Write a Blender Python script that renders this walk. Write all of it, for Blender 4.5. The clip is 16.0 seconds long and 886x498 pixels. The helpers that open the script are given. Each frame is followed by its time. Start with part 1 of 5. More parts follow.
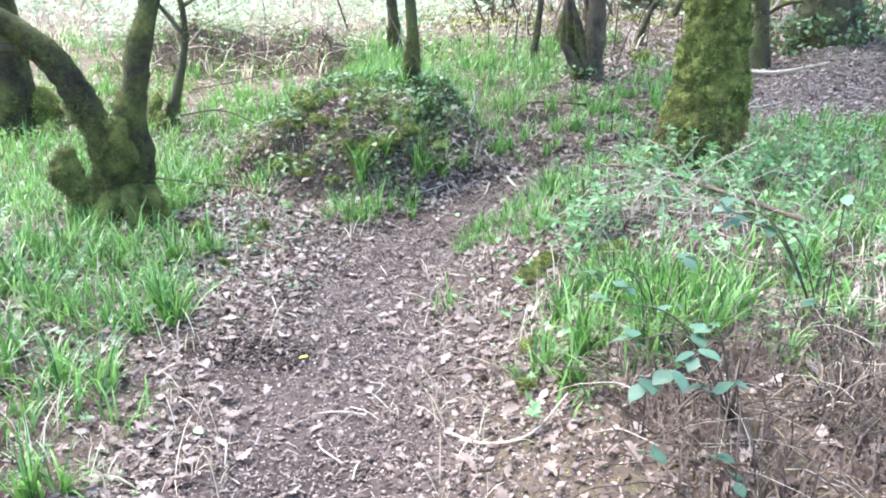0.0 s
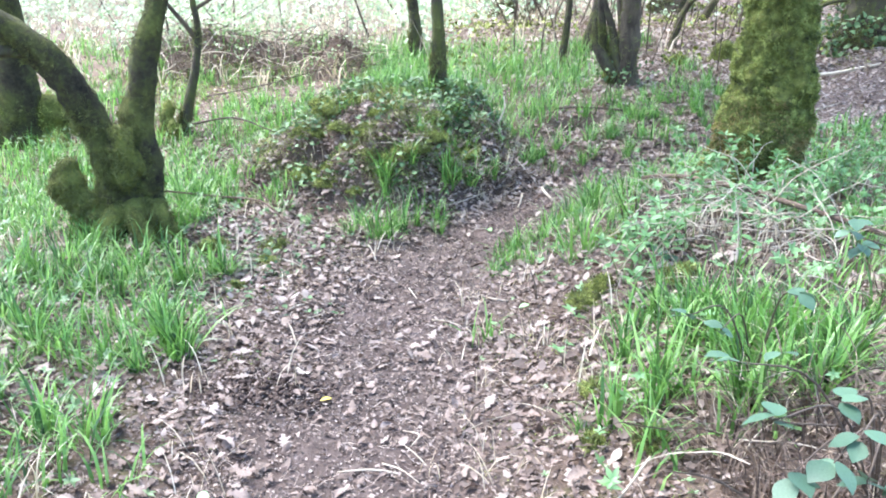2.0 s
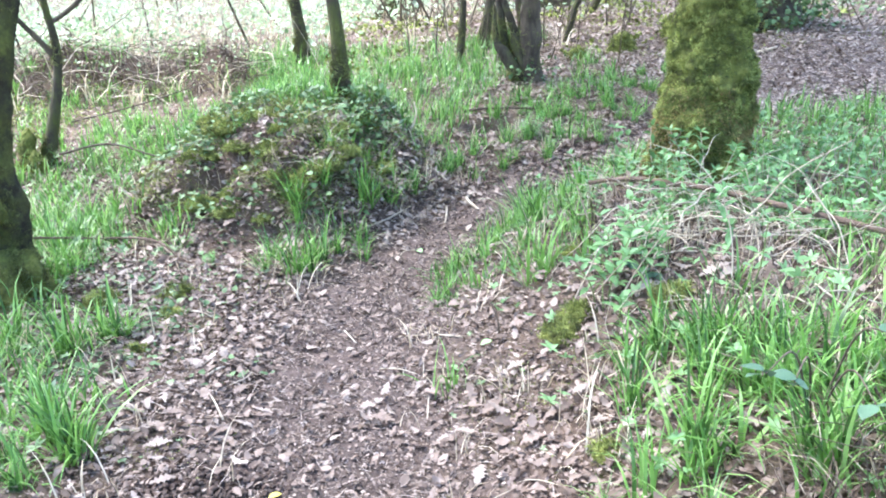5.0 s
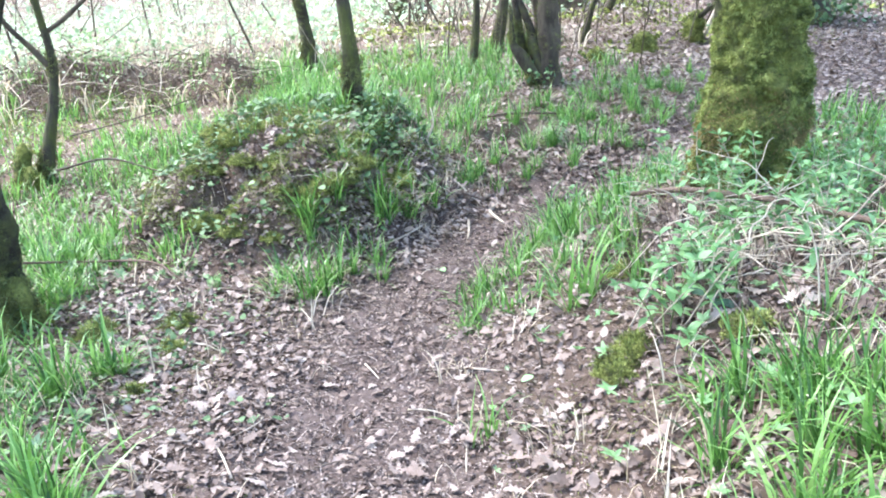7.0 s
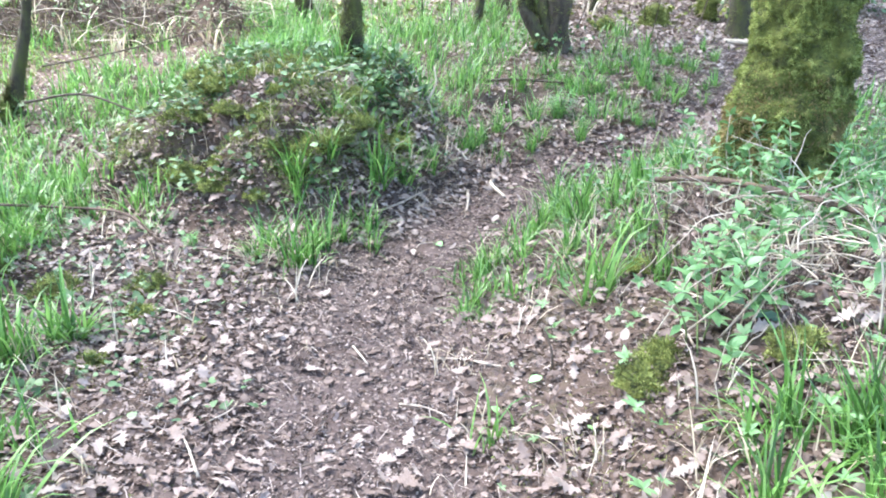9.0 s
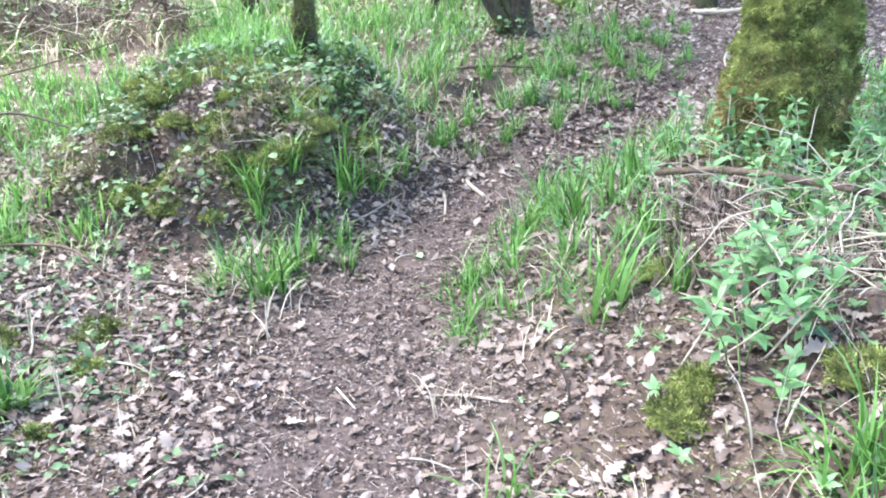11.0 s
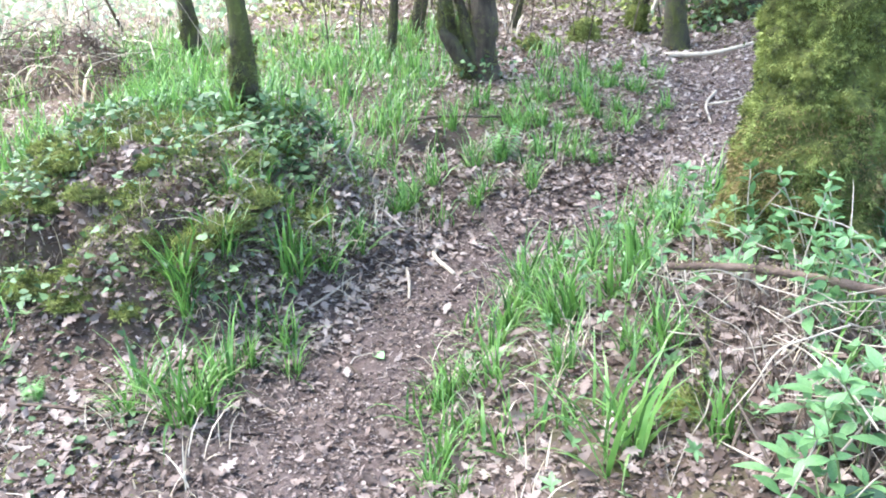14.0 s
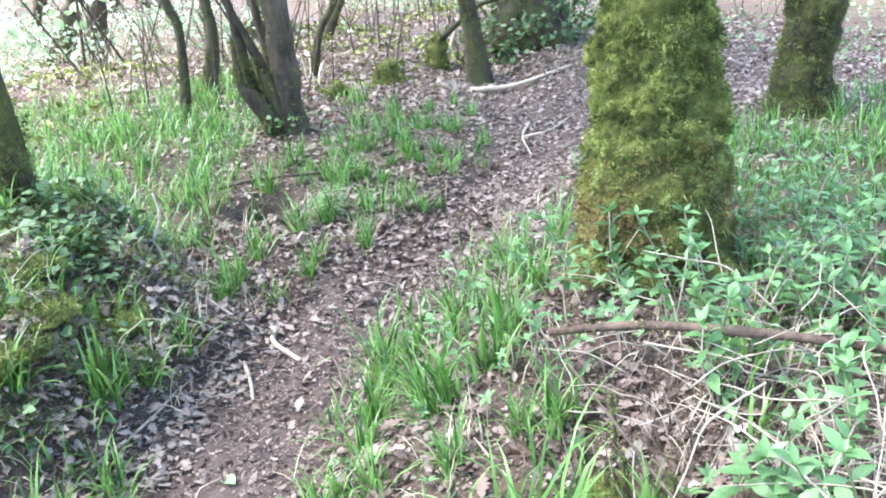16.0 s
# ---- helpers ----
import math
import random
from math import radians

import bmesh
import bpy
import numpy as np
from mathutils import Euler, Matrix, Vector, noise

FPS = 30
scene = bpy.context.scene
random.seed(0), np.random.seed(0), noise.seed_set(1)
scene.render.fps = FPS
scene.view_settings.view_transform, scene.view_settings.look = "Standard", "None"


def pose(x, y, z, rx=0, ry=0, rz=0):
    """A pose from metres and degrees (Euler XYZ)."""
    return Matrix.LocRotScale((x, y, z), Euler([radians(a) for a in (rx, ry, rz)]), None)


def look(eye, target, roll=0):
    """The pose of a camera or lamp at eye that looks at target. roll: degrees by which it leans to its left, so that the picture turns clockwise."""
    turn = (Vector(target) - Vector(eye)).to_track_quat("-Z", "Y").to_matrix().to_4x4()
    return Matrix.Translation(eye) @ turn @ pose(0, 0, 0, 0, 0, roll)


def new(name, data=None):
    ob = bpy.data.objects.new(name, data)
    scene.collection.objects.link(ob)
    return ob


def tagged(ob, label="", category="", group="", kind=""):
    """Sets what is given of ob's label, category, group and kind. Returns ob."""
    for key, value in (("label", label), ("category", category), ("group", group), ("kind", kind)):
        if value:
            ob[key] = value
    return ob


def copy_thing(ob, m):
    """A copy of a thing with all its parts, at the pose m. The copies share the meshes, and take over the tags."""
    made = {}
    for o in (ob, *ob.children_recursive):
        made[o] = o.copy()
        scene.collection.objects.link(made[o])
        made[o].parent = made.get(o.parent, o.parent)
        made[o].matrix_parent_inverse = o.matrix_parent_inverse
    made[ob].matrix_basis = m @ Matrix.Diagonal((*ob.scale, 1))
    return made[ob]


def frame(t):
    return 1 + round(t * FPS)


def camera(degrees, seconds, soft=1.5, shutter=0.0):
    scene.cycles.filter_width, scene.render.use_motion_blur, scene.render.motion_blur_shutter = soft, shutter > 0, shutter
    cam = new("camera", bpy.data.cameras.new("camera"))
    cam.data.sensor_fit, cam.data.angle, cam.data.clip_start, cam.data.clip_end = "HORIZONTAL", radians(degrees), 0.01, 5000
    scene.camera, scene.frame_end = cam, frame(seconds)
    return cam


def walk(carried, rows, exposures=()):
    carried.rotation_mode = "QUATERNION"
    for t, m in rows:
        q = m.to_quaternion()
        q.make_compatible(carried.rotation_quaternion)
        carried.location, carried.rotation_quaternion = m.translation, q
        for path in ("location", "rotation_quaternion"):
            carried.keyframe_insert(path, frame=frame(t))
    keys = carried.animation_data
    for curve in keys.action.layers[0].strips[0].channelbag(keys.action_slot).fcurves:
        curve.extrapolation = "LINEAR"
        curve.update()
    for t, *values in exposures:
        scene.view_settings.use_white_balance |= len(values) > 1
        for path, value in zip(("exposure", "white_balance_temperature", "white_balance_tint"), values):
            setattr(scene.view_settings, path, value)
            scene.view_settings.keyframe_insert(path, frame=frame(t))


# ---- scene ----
cam = camera(59.4, 16.0, soft=1.9)
METRES, EYE, TILT, LEAN, TURN = 3.6, 1.62, -17.0, -1.5, 0.0
ROWS = [
    (0.0, 0.0, 0.0, 0.0, 0.0, 0.0, -0.0),
    (0.5, -0.0095, 0.0302, 0.0084, 0.91, 0.59, 0.48),
    (1.0, -0.0202, 0.0694, 0.0109, 2.58, 1.59, 1.69),
    (1.5, -0.0262, 0.1067, 0.0166, 2.65, 2.08, 3.42),
    (2.0, -0.0323, 0.1392, 0.0214, 1.17, 0.56, 0.11),
    (2.5, -0.0381, 0.1643, 0.0357, -0.41, -0.2, -0.55),
    (3.0, -0.0473, 0.1928, 0.0401, -1.88, -0.41, -0.5),
    (3.5, -0.0594, 0.2219, 0.0419, -3.58, -0.62, 0.6),
    (4.0, -0.0771, 0.2535, 0.0495, -5.25, 0.06, 2.38),
    (6.5, -0.112, 0.3874, 0.0883, -6.97, 0.66, 6.7),
    (7.0, -0.1145, 0.4231, 0.0905, -6.34, 0.95, 6.08),
    (7.5, -0.1184, 0.4478, 0.0928, -6.58, -0.66, 2.76),
    (8.0, -0.1214, 0.4716, 0.1046, -7.11, -1.03, 2.4),
    (8.5, -0.1273, 0.4953, 0.1082, -7.53, -1.32, 1.97),
    (9.0, -0.1342, 0.526, 0.1124, -8.02, -2.01, 1.87),
    (11.5, -0.1389, 0.6721, 0.1583, -11.73, -3.54, 7.7),
    (12.0, -0.1263, 0.7101, 0.1704, -12.14, -2.25, 9.33),
    (12.5, -0.1159, 0.7408, 0.1852, -12.01, -1.65, 8.73),
    (13.0, -0.112, 0.7675, 0.2016, -11.85, -1.5, 7.22),
    (13.5, -0.1072, 0.7919, 0.2126, -11.96, -1.32, 6.33),
    (14.0, -0.1031, 0.8199, 0.2195, -13.87, -1.36, 6.65),
    (14.5, -0.0979, 0.8492, 0.2286, -17.0, -0.85, 7.78),
    (15.0, -0.0947, 0.8799, 0.2421, -21.86, -0.15, 11.84),
    (15.5, -0.094, 0.9042, 0.2553, -25.04, -0.47, 14.07),
    (16.0, -0.0903, 0.9266, 0.2674, -27.48, -1.12, 14.55),
]
walk(cam, [(t, pose(0, 0, EYE, TILT, LEAN, TURN) @ pose(METRES * x, METRES * y, METRES * z, 90 + pitch, roll, yaw)) for t, x, y, z, yaw, pitch, roll in ROWS],
     exposures=[(0.0, 2.6, 5970, 12.0), (7.0, 2.66, 5970, 12.0), (16.0, 2.68, 5970, 12.0)])

# ---- world, sun, exposure ----
world = bpy.data.worlds.new("sky")
scene.world = world
world.use_nodes = True
wn = world.node_tree.nodes
sky = wn.new("ShaderNodeTexSky")
sky.sky_type, sky.sun_disc = "NISHITA", False
sky.sun_elevation, sky.sun_rotation = radians(61), radians(-62)
sky.air_density, sky.dust_density, sky.ozone_density = 1.0, 1.0, 1.2
wn["Background"].inputs["Strength"].default_value = 0.15
world.node_tree.links.new(sky.outputs["Color"], wn["Background"].inputs["Color"])
sun_data = bpy.data.lights.new("sun", "SUN")
sun_data.energy, sun_data.angle, sun_data.color = 3.4, radians(48), (1.0, 0.96, 0.91)
sun = new("sun", sun_data)
sun.matrix_world = look((-10.6, 5.7, 22.0), (0, 0, 0))

# ---- materials ----


def node_material(name):
    m = bpy.data.materials.new(name)
    m.use_nodes = True
    return m, m.node_tree.nodes, m.node_tree.links, m.node_tree.nodes["Principled BSDF"]


def ramp_node(nodes, colours):
    r = nodes.new("ShaderNodeValToRGB")
    el = r.color_ramp.elements
    while len(el) < len(colours):
        el.new(0.5)
    for i, c in enumerate(colours):
        el[i].position = i / (len(colours) - 1)
        el[i].color = (*c, 1)
    return r


def noise_node(nodes, links, scale, detail=5.0, rough=0.6, coords="Object"):
    tc = nodes.new("ShaderNodeTexCoord")
    n = nodes.new("ShaderNodeTexNoise")
    n.inputs["Scale"].default_value, n.inputs["Detail"].default_value, n.inputs["Roughness"].default_value = scale, detail, rough
    links.new(tc.outputs[coords], n.inputs["Vector"])
    return n


def mix_value(nodes, links, a, b, wa, wb, offset=0.0):
    """wa * a + wb * b + offset."""
    m1 = nodes.new("ShaderNodeMath")
    m1.operation = "MULTIPLY_ADD"
    links.new(a, m1.inputs[0])
    m1.inputs[1].default_value, m1.inputs[2].default_value = wa, offset
    m2 = nodes.new("ShaderNodeMath")
    m2.operation = "MULTIPLY_ADD"
    links.new(b, m2.inputs[0])
    m2.inputs[1].default_value = wb
    links.new(m1.outputs[0], m2.inputs[2])
    return m2.outputs[0]


def foliage(name, colours, rough=0.45, through_light=0.35, scale=30.0, spread=0.75, per_object=False, mottle=0.9):
    """Leaves and blades: colour by island or object and a fine noise, with light coming through."""
    m, nodes, links, bsdf = node_material(name)
    if per_object:
        rnd = nodes.new("ShaderNodeObjectInfo").outputs["Random"]
    else:
        rnd = nodes.new("ShaderNodeNewGeometry").outputs["Random Per Island"]
    n = noise_node(nodes, links, scale)
    fac = mix_value(nodes, links, rnd, n.outputs["Fac"], spread, mottle, (1 - spread - mottle) / 2)
    ramp = ramp_node(nodes, colours)
    links.new(fac, ramp.inputs["Fac"])
    links.new(ramp.outputs["Color"], bsdf.inputs["Base Color"])
    bsdf.inputs["Roughness"].default_value = rough
    if through_light:
        tr = nodes.new("ShaderNodeBsdfTranslucent")
        links.new(ramp.outputs["Color"], tr.inputs["Color"])
        mix = nodes.new("ShaderNodeMixShader")
        mix.inputs["Fac"].default_value = through_light
        links.new(bsdf.outputs[0], mix.inputs[1])
        links.new(tr.outputs[0], mix.inputs[2])
        links.new(mix.outputs[0], nodes["Material Output"].inputs["Surface"])
    return m


def solid(name, colours, scale, rough=0.85, bump=0.4, distance=0.01, stretch=None):
    """Bark, wood, soil, moss: a two-scale noise through a colour ramp, with relief."""
    m, nodes, links, bsdf = node_material(name)
    big, fine = noise_node(nodes, links, scale, 4.0), noise_node(nodes, links, scale * 7, 6.0, 0.7)
    if stretch:
        mp = nodes.new("ShaderNodeMapping")
        mp.inputs["Scale"].default_value = stretch
        links.new(fine.inputs["Vector"].links[0].from_socket, mp.inputs["Vector"])
        links.new(mp.outputs["Vector"], fine.inputs["Vector"])
    fac = mix_value(nodes, links, big.outputs["Fac"], fine.outputs["Fac"], 1.3, 0.9, -0.6)
    ramp = ramp_node(nodes, colours)
    links.new(fac, ramp.inputs["Fac"])
    links.new(ramp.outputs["Color"], bsdf.inputs["Base Color"])
    bsdf.inputs["Roughness"].default_value = rough
    bsdf.inputs["Specular IOR Level"].default_value = 0.25
    b = nodes.new("ShaderNodeBump")
    b.inputs["Strength"].default_value, b.inputs["Distance"].default_value = bump, distance
    links.new(fine.outputs["Fac"], b.inputs["Height"])
    links.new(b.outputs["Normal"], bsdf.inputs["Normal"])
    return m


def ground_material():
    m, nodes, links, bsdf = node_material("woodland_floor")
    big, mid, fine = noise_node(nodes, links, 1.1, 4), noise_node(nodes, links, 9, 6, 0.65), noise_node(nodes, links, 55, 8, 0.75)
    worn = nodes.new("ShaderNodeAttribute")
    worn.attribute_name = "worn"
    soil = ramp_node(nodes, [(0.03, 0.021, 0.017), (0.08, 0.056, 0.046), (0.155, 0.115, 0.098), (0.3, 0.235, 0.205)])
    links.new(mix_value(nodes, links, mid.outputs["Fac"], fine.outputs["Fac"], 1.0, 1.1, -0.55), soil.inputs["Fac"])
    mould = ramp_node(nodes, [(0.025, 0.017, 0.012), (0.065, 0.044, 0.032), (0.12, 0.084, 0.062), (0.075, 0.075, 0.026), (0.1, 0.115, 0.03)])
    links.new(mix_value(nodes, links, big.outputs["Fac"], mid.outputs["Fac"], 0.9, 0.9, -0.42), mould.inputs["Fac"])
    mix = nodes.new("ShaderNodeMix")
    mix.data_type = "RGBA"
    links.new(worn.outputs["Fac"], mix.inputs["Factor"])
    links.new(mould.outputs["Color"], mix.inputs["A"])
    links.new(soil.outputs["Color"], mix.inputs["B"])
    damp = nodes.new("ShaderNodeAttribute")
    damp.attribute_name = "damp"
    wet = nodes.new("ShaderNodeMix")
    wet.data_type = "RGBA"
    links.new(damp.outputs["Fac"], wet.inputs["Factor"])
    links.new(mix.outputs["Result"], wet.inputs["A"])
    wet_soil = ramp_node(nodes, [(0.022, 0.016, 0.014), (0.05, 0.038, 0.033), (0.09, 0.07, 0.06)])
    links.new(mid.outputs["Fac"], wet_soil.inputs["Fac"])
    links.new(wet_soil.outputs["Color"], wet.inputs["B"])
    links.new(wet.outputs["Result"], bsdf.inputs["Base Color"])
    bsdf.inputs["Roughness"].default_value = 0.9
    bsdf.inputs["Specular IOR Level"].default_value = 0.2
    b = nodes.new("ShaderNodeBump")
    b.inputs["Strength"].default_value, b.inputs["Distance"].default_value = 0.9, 0.02
    links.new(mix_value(nodes, links, mid.outputs["Fac"], fine.outputs["Fac"], 1.0, 0.6), b.inputs["Height"])
    links.new(b.outputs["Normal"], bsdf.inputs["Normal"])
    return m


GROUND = ground_material()
GRASS = foliage("woodrush_blades", [(0.025, 0.06, 0.016), (0.085, 0.19, 0.04), (0.18, 0.36, 0.075), (0.33, 0.52, 0.17)], 0.32, 0.4, 9)
OLD_GRASS = foliage("withered_blades", [(0.36, 0.28, 0.18), (0.55, 0.46, 0.32), (0.68, 0.6, 0.46)], 0.6, 0.25, 20)
DEAD_LEAF = foliage("fallen_oak_leaves", [(0.045, 0.028, 0.02), (0.11, 0.073, 0.054), (0.19, 0.135, 0.104), (0.275, 0.206, 0.165), (0.4, 0.325, 0.275)], 0.65, 0.1, 25, 0.7)
PALE_LEAF = foliage("bleached_leaves", [(0.2, 0.152, 0.12), (0.31, 0.245, 0.2), (0.43, 0.355, 0.3)], 0.6, 0.1, 25)
CLOD = solid("damp_soil", [(0.035, 0.023, 0.018), (0.08, 0.055, 0.043), (0.15, 0.105, 0.085)], 30, 0.85, 0.8, 0.005)
BRACKEN = foliage("dead_bracken", [(0.025, 0.016, 0.011), (0.065, 0.043, 0.03), (0.13, 0.09, 0.062), (0.3, 0.23, 0.16)], 0.7, 0.1, 20)
FLAKES = foliage("leaf_crumbs", [(0.02, 0.013, 0.01), (0.065, 0.043, 0.033), (0.14, 0.098, 0.077), (0.33, 0.26, 0.215)], 0.7, 0.0, 25)
IVY = foliage("ivy_leaves", [(0.03, 0.06, 0.02), (0.07, 0.13, 0.045), (0.12, 0.2, 0.075), (0.19, 0.28, 0.12)], 0.62, 0.15, 25)
SPRIG = foliage("honeysuckle_leaves", [(0.075, 0.165, 0.055), (0.15, 0.29, 0.105), (0.26, 0.43, 0.185)], 0.4, 0.35, 12, 0.6, True)
BRAMBLE = foliage("bramble_leaves", [(0.045, 0.09, 0.052), (0.075, 0.145, 0.085), (0.12, 0.21, 0.125)], 0.5, 0.25, 14, 0.6, True)
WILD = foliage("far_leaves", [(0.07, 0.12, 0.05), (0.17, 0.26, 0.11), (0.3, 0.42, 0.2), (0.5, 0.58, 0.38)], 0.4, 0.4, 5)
# the clearing's sunlight is painted in: leaf colours whiter than WILD
CLEARING = foliage("leaves_paled_as_sunlit", [(0.1, 0.16, 0.07), (0.26, 0.37, 0.19), (0.42, 0.52, 0.33), (0.62, 0.67, 0.54)], 0.45, 0.4, 5)
FERN = foliage("fern_fronds", [(0.13, 0.3, 0.08), (0.24, 0.46, 0.14)], 0.5, 0.4, 15)
YELLOW = foliage("yellow_leaf", [(0.6, 0.5, 0.06), (0.75, 0.65, 0.12)], 0.5, 0.2)
FRESH = foliage("pale_green_leaf", [(0.25, 0.5, 0.16), (0.4, 0.65, 0.28)], 0.4, 0.25)
MOSS = foliage("moss_fronds", [(0.03, 0.032, 0.012), (0.105, 0.125, 0.03), (0.225, 0.265, 0.062), (0.44, 0.48, 0.15)], 0.9, 0.2, 13, 0.45, False, 2.7)
DRY_MOSS = foliage("dry_moss_fronds", [(0.12, 0.08, 0.03), (0.25, 0.18, 0.07), (0.36, 0.29, 0.11)], 0.85, 0.2, 9, 0.8)
BARK_MOSS = foliage("bark_moss_fronds", [(0.035, 0.035, 0.014), (0.085, 0.092, 0.027), (0.16, 0.175, 0.048), (0.28, 0.3, 0.1)], 0.85, 0.2, 9, 0.4, False, 2.2)
BARK = solid("mossy_bark", [(0.012, 0.009, 0.007), (0.035, 0.027, 0.02), (0.065, 0.056, 0.036), (0.085, 0.092, 0.027), (0.14, 0.15, 0.04)], 5, 0.9, 0.9, 0.02, (1, 1, 0.25))
MOSSY = solid("bark_under_moss", [(0.01, 0.008, 0.006), (0.022, 0.017, 0.012), (0.045, 0.04, 0.022), (0.075, 0.08, 0.024), (0.13, 0.14, 0.036), (0.2, 0.21, 0.06)], 3.2, 0.92, 1.0, 0.03)
GREY_BARK = solid("grey_brown_bark", [(0.02, 0.015, 0.011), (0.06, 0.046, 0.033), (0.115, 0.09, 0.064), (0.09, 0.09, 0.038)], 4, 0.9, 0.9, 0.02, (1, 1, 0.2))
MOSS_SKIN = solid("moss_mat", [(0.02, 0.022, 0.009), (0.07, 0.078, 0.02), (0.16, 0.175, 0.04), (0.24, 0.22, 0.08)], 7, 0.95, 1.0, 0.02)
PALE_TWIG = solid("bleached_twig", [(0.22, 0.17, 0.12), (0.44, 0.37, 0.28), (0.64, 0.57, 0.46)], 11, 0.75, 0.5, 0.003)
BROWN_TWIG = solid("brown_twig", [(0.035, 0.025, 0.018), (0.09, 0.068, 0.05), (0.2, 0.155, 0.12)], 9, 0.8, 0.5, 0.003)
DEAD_WOOD = solid("rotten_wood", [(0.035, 0.024, 0.017), (0.085, 0.058, 0.042), (0.17, 0.12, 0.09), (0.11, 0.11, 0.04)], 6, 0.9, 0.8, 0.01)
GREEN_STEM = solid("green_stem", [(0.1, 0.16, 0.05), (0.22, 0.26, 0.1)], 20, 0.6, 0.2, 0.002)

# ---- mesh tools ----
rng = np.random.default_rng(11)


def link_mesh(name, verts, faces, mat, parent=None, label="", smooth_faces=True):
    me = bpy.data.meshes.new(name)
    me.from_pydata(np.asarray(verts).tolist(), [], faces if isinstance(faces, list) else faces.tolist())
    me.materials.append(mat)
    if smooth_faces:
        me.polygons.foreach_set("use_smooth", np.ones(len(me.polygons), bool))
    me.update()
    ob = new(name, me)
    if parent is not None:
        ob.parent = parent
        if parent.type == "EMPTY":
            ob.matrix_parent_inverse = Matrix.Translation(-parent.location)
    if label:
        ob["label"] = label
    return ob


def turns(yaw, pitch, roll):
    """Rotation matrices: roll about y, then pitch about x, then yaw about z."""
    cy, sy, cp, sp, cr, sr = np.cos(yaw), np.sin(yaw), np.cos(pitch), np.sin(pitch), np.cos(roll), np.sin(roll)
    o, z = np.ones_like(cy), np.zeros_like(cy)
    A = np.stack([np.stack([cy, -sy, z], -1), np.stack([sy, cy, z], -1), np.stack([z, z, o], -1)], -2)
    B = np.stack([np.stack([o, z, z], -1), np.stack([z, cp, -sp], -1), np.stack([z, sp, cp], -1)], -2)
    C = np.stack([np.stack([cr, z, sr], -1), np.stack([z, o, z], -1), np.stack([-sr, z, cr], -1)], -2)
    return A @ B @ C


def scatter(template, where, rot, size):
    """Many copies of a small template in one pair of arrays."""
    tv, tf = template
    v = np.einsum("nij,kj->nki", rot, tv) * np.asarray(size)[:, None, None] + where[:, None, :]
    f = tf[None] + (np.arange(len(where)) * len(tv))[:, None, None]
    return v.reshape(-1, 3), f.reshape(-1, tf.shape[1])


def joined(pairs):
    vs, fs, base = [], [], 0
    for v, f in pairs:
        vs.append(v)
        fs.extend((f + base).tolist())
        base += len(v)
    return np.concatenate(vs), fs


def strip_leaf(widths, fold=0.25, curl=0.5, twist=0.0, wave=0.0):
    """A leaf of length 1 along y, three points across, folded at its rib and curled along its length."""
    n = len(widths)
    v = []
    ang, y, z = 0.0, 0.0, 0.0
    for i, w in enumerate(widths):
        s = i / (n - 1)
        c, k = math.cos(twist * s), math.sin(twist * s)
        lift = fold * w + wave * math.sin(9 * s + 1)
        v += [(-w * c, y, z + lift - w * k), (0, y, z), (w * c, y, z + lift * 0.8 + w * k)]
        y += math.cos(ang) / (n - 1)
        z += math.sin(ang) / (n - 1)
        ang -= curl / (n - 1)
    f = []
    for i in range(n - 1):
        a = 3 * i
        f += [(a, a + 1, a + 4, a + 3), (a + 1, a + 2, a + 5, a + 4)]
    return np.array(v), np.array(f)


OAK_LEAVES = [strip_leaf(w, fo, cu, tw, wa) for w, fo, cu, tw, wa in (
    ((0.02, 0.22, 0.15, 0.3, 0.03), 0.3, 0.9, 0.2, 0.05), ((0.03, 0.16, 0.3, 0.2, 0.03), -0.5, -0.8, -0.4, 0.03),
    ((0.03, 0.2, 0.24, 0.27, 0.05), 0.7, 0.4, 0.6, 0.06), ((0.02, 0.25, 0.18, 0.3, 0.02), -0.2, 1.5, 0.1, 0.04),
    ((0.03, 0.28, 0.34, 0.24, 0.02), 0.15, -0.3, 0.0, 0.02), ((0.1, 0.13, 0.22, 0.12, 0.03), 0.8, 1.9, 1.0, 0.05))]
LOBED = [strip_leaf(w, fo, cu, tw, wa) for w, fo, cu, tw, wa in (
    ((0.02, 0.1, 0.06, 0.22, 0.1, 0.31, 0.14, 0.27, 0.1, 0.13, 0.02), 0.15, 0.5, 0.2, 0.03), ((0.02, 0.12, 0.07, 0.25, 0.12, 0.28, 0.1, 0.22, 0.09, 0.1, 0.02), -0.3, -0.5, -0.3, 0.04),
    ((0.02, 0.08, 0.05, 0.18, 0.09, 0.27, 0.16, 0.3, 0.14, 0.15, 0.03), 0.45, 0.9, 0.5, 0.05), ((0.02, 0.11, 0.08, 0.24, 0.14, 0.33, 0.15, 0.24, 0.1, 0.12, 0.02), -0.1, 1.2, -0.1, 0.04))]
OVATE = strip_leaf((0.02, 0.16, 0.26, 0.29, 0.25, 0.16, 0.01), 0.25, 0.6)
BROAD = strip_leaf((0.03, 0.27, 0.36, 0.33, 0.2, 0.01), 0.18, 0.5)
IVY_LEAF = strip_leaf((0.1, 0.46, 0.3, 0.26, 0.02), 0.12, 0.4)
LANCE = strip_leaf((0.02, 0.11, 0.17, 0.19, 0.15, 0.08, 0.01), 0.3, 0.5)


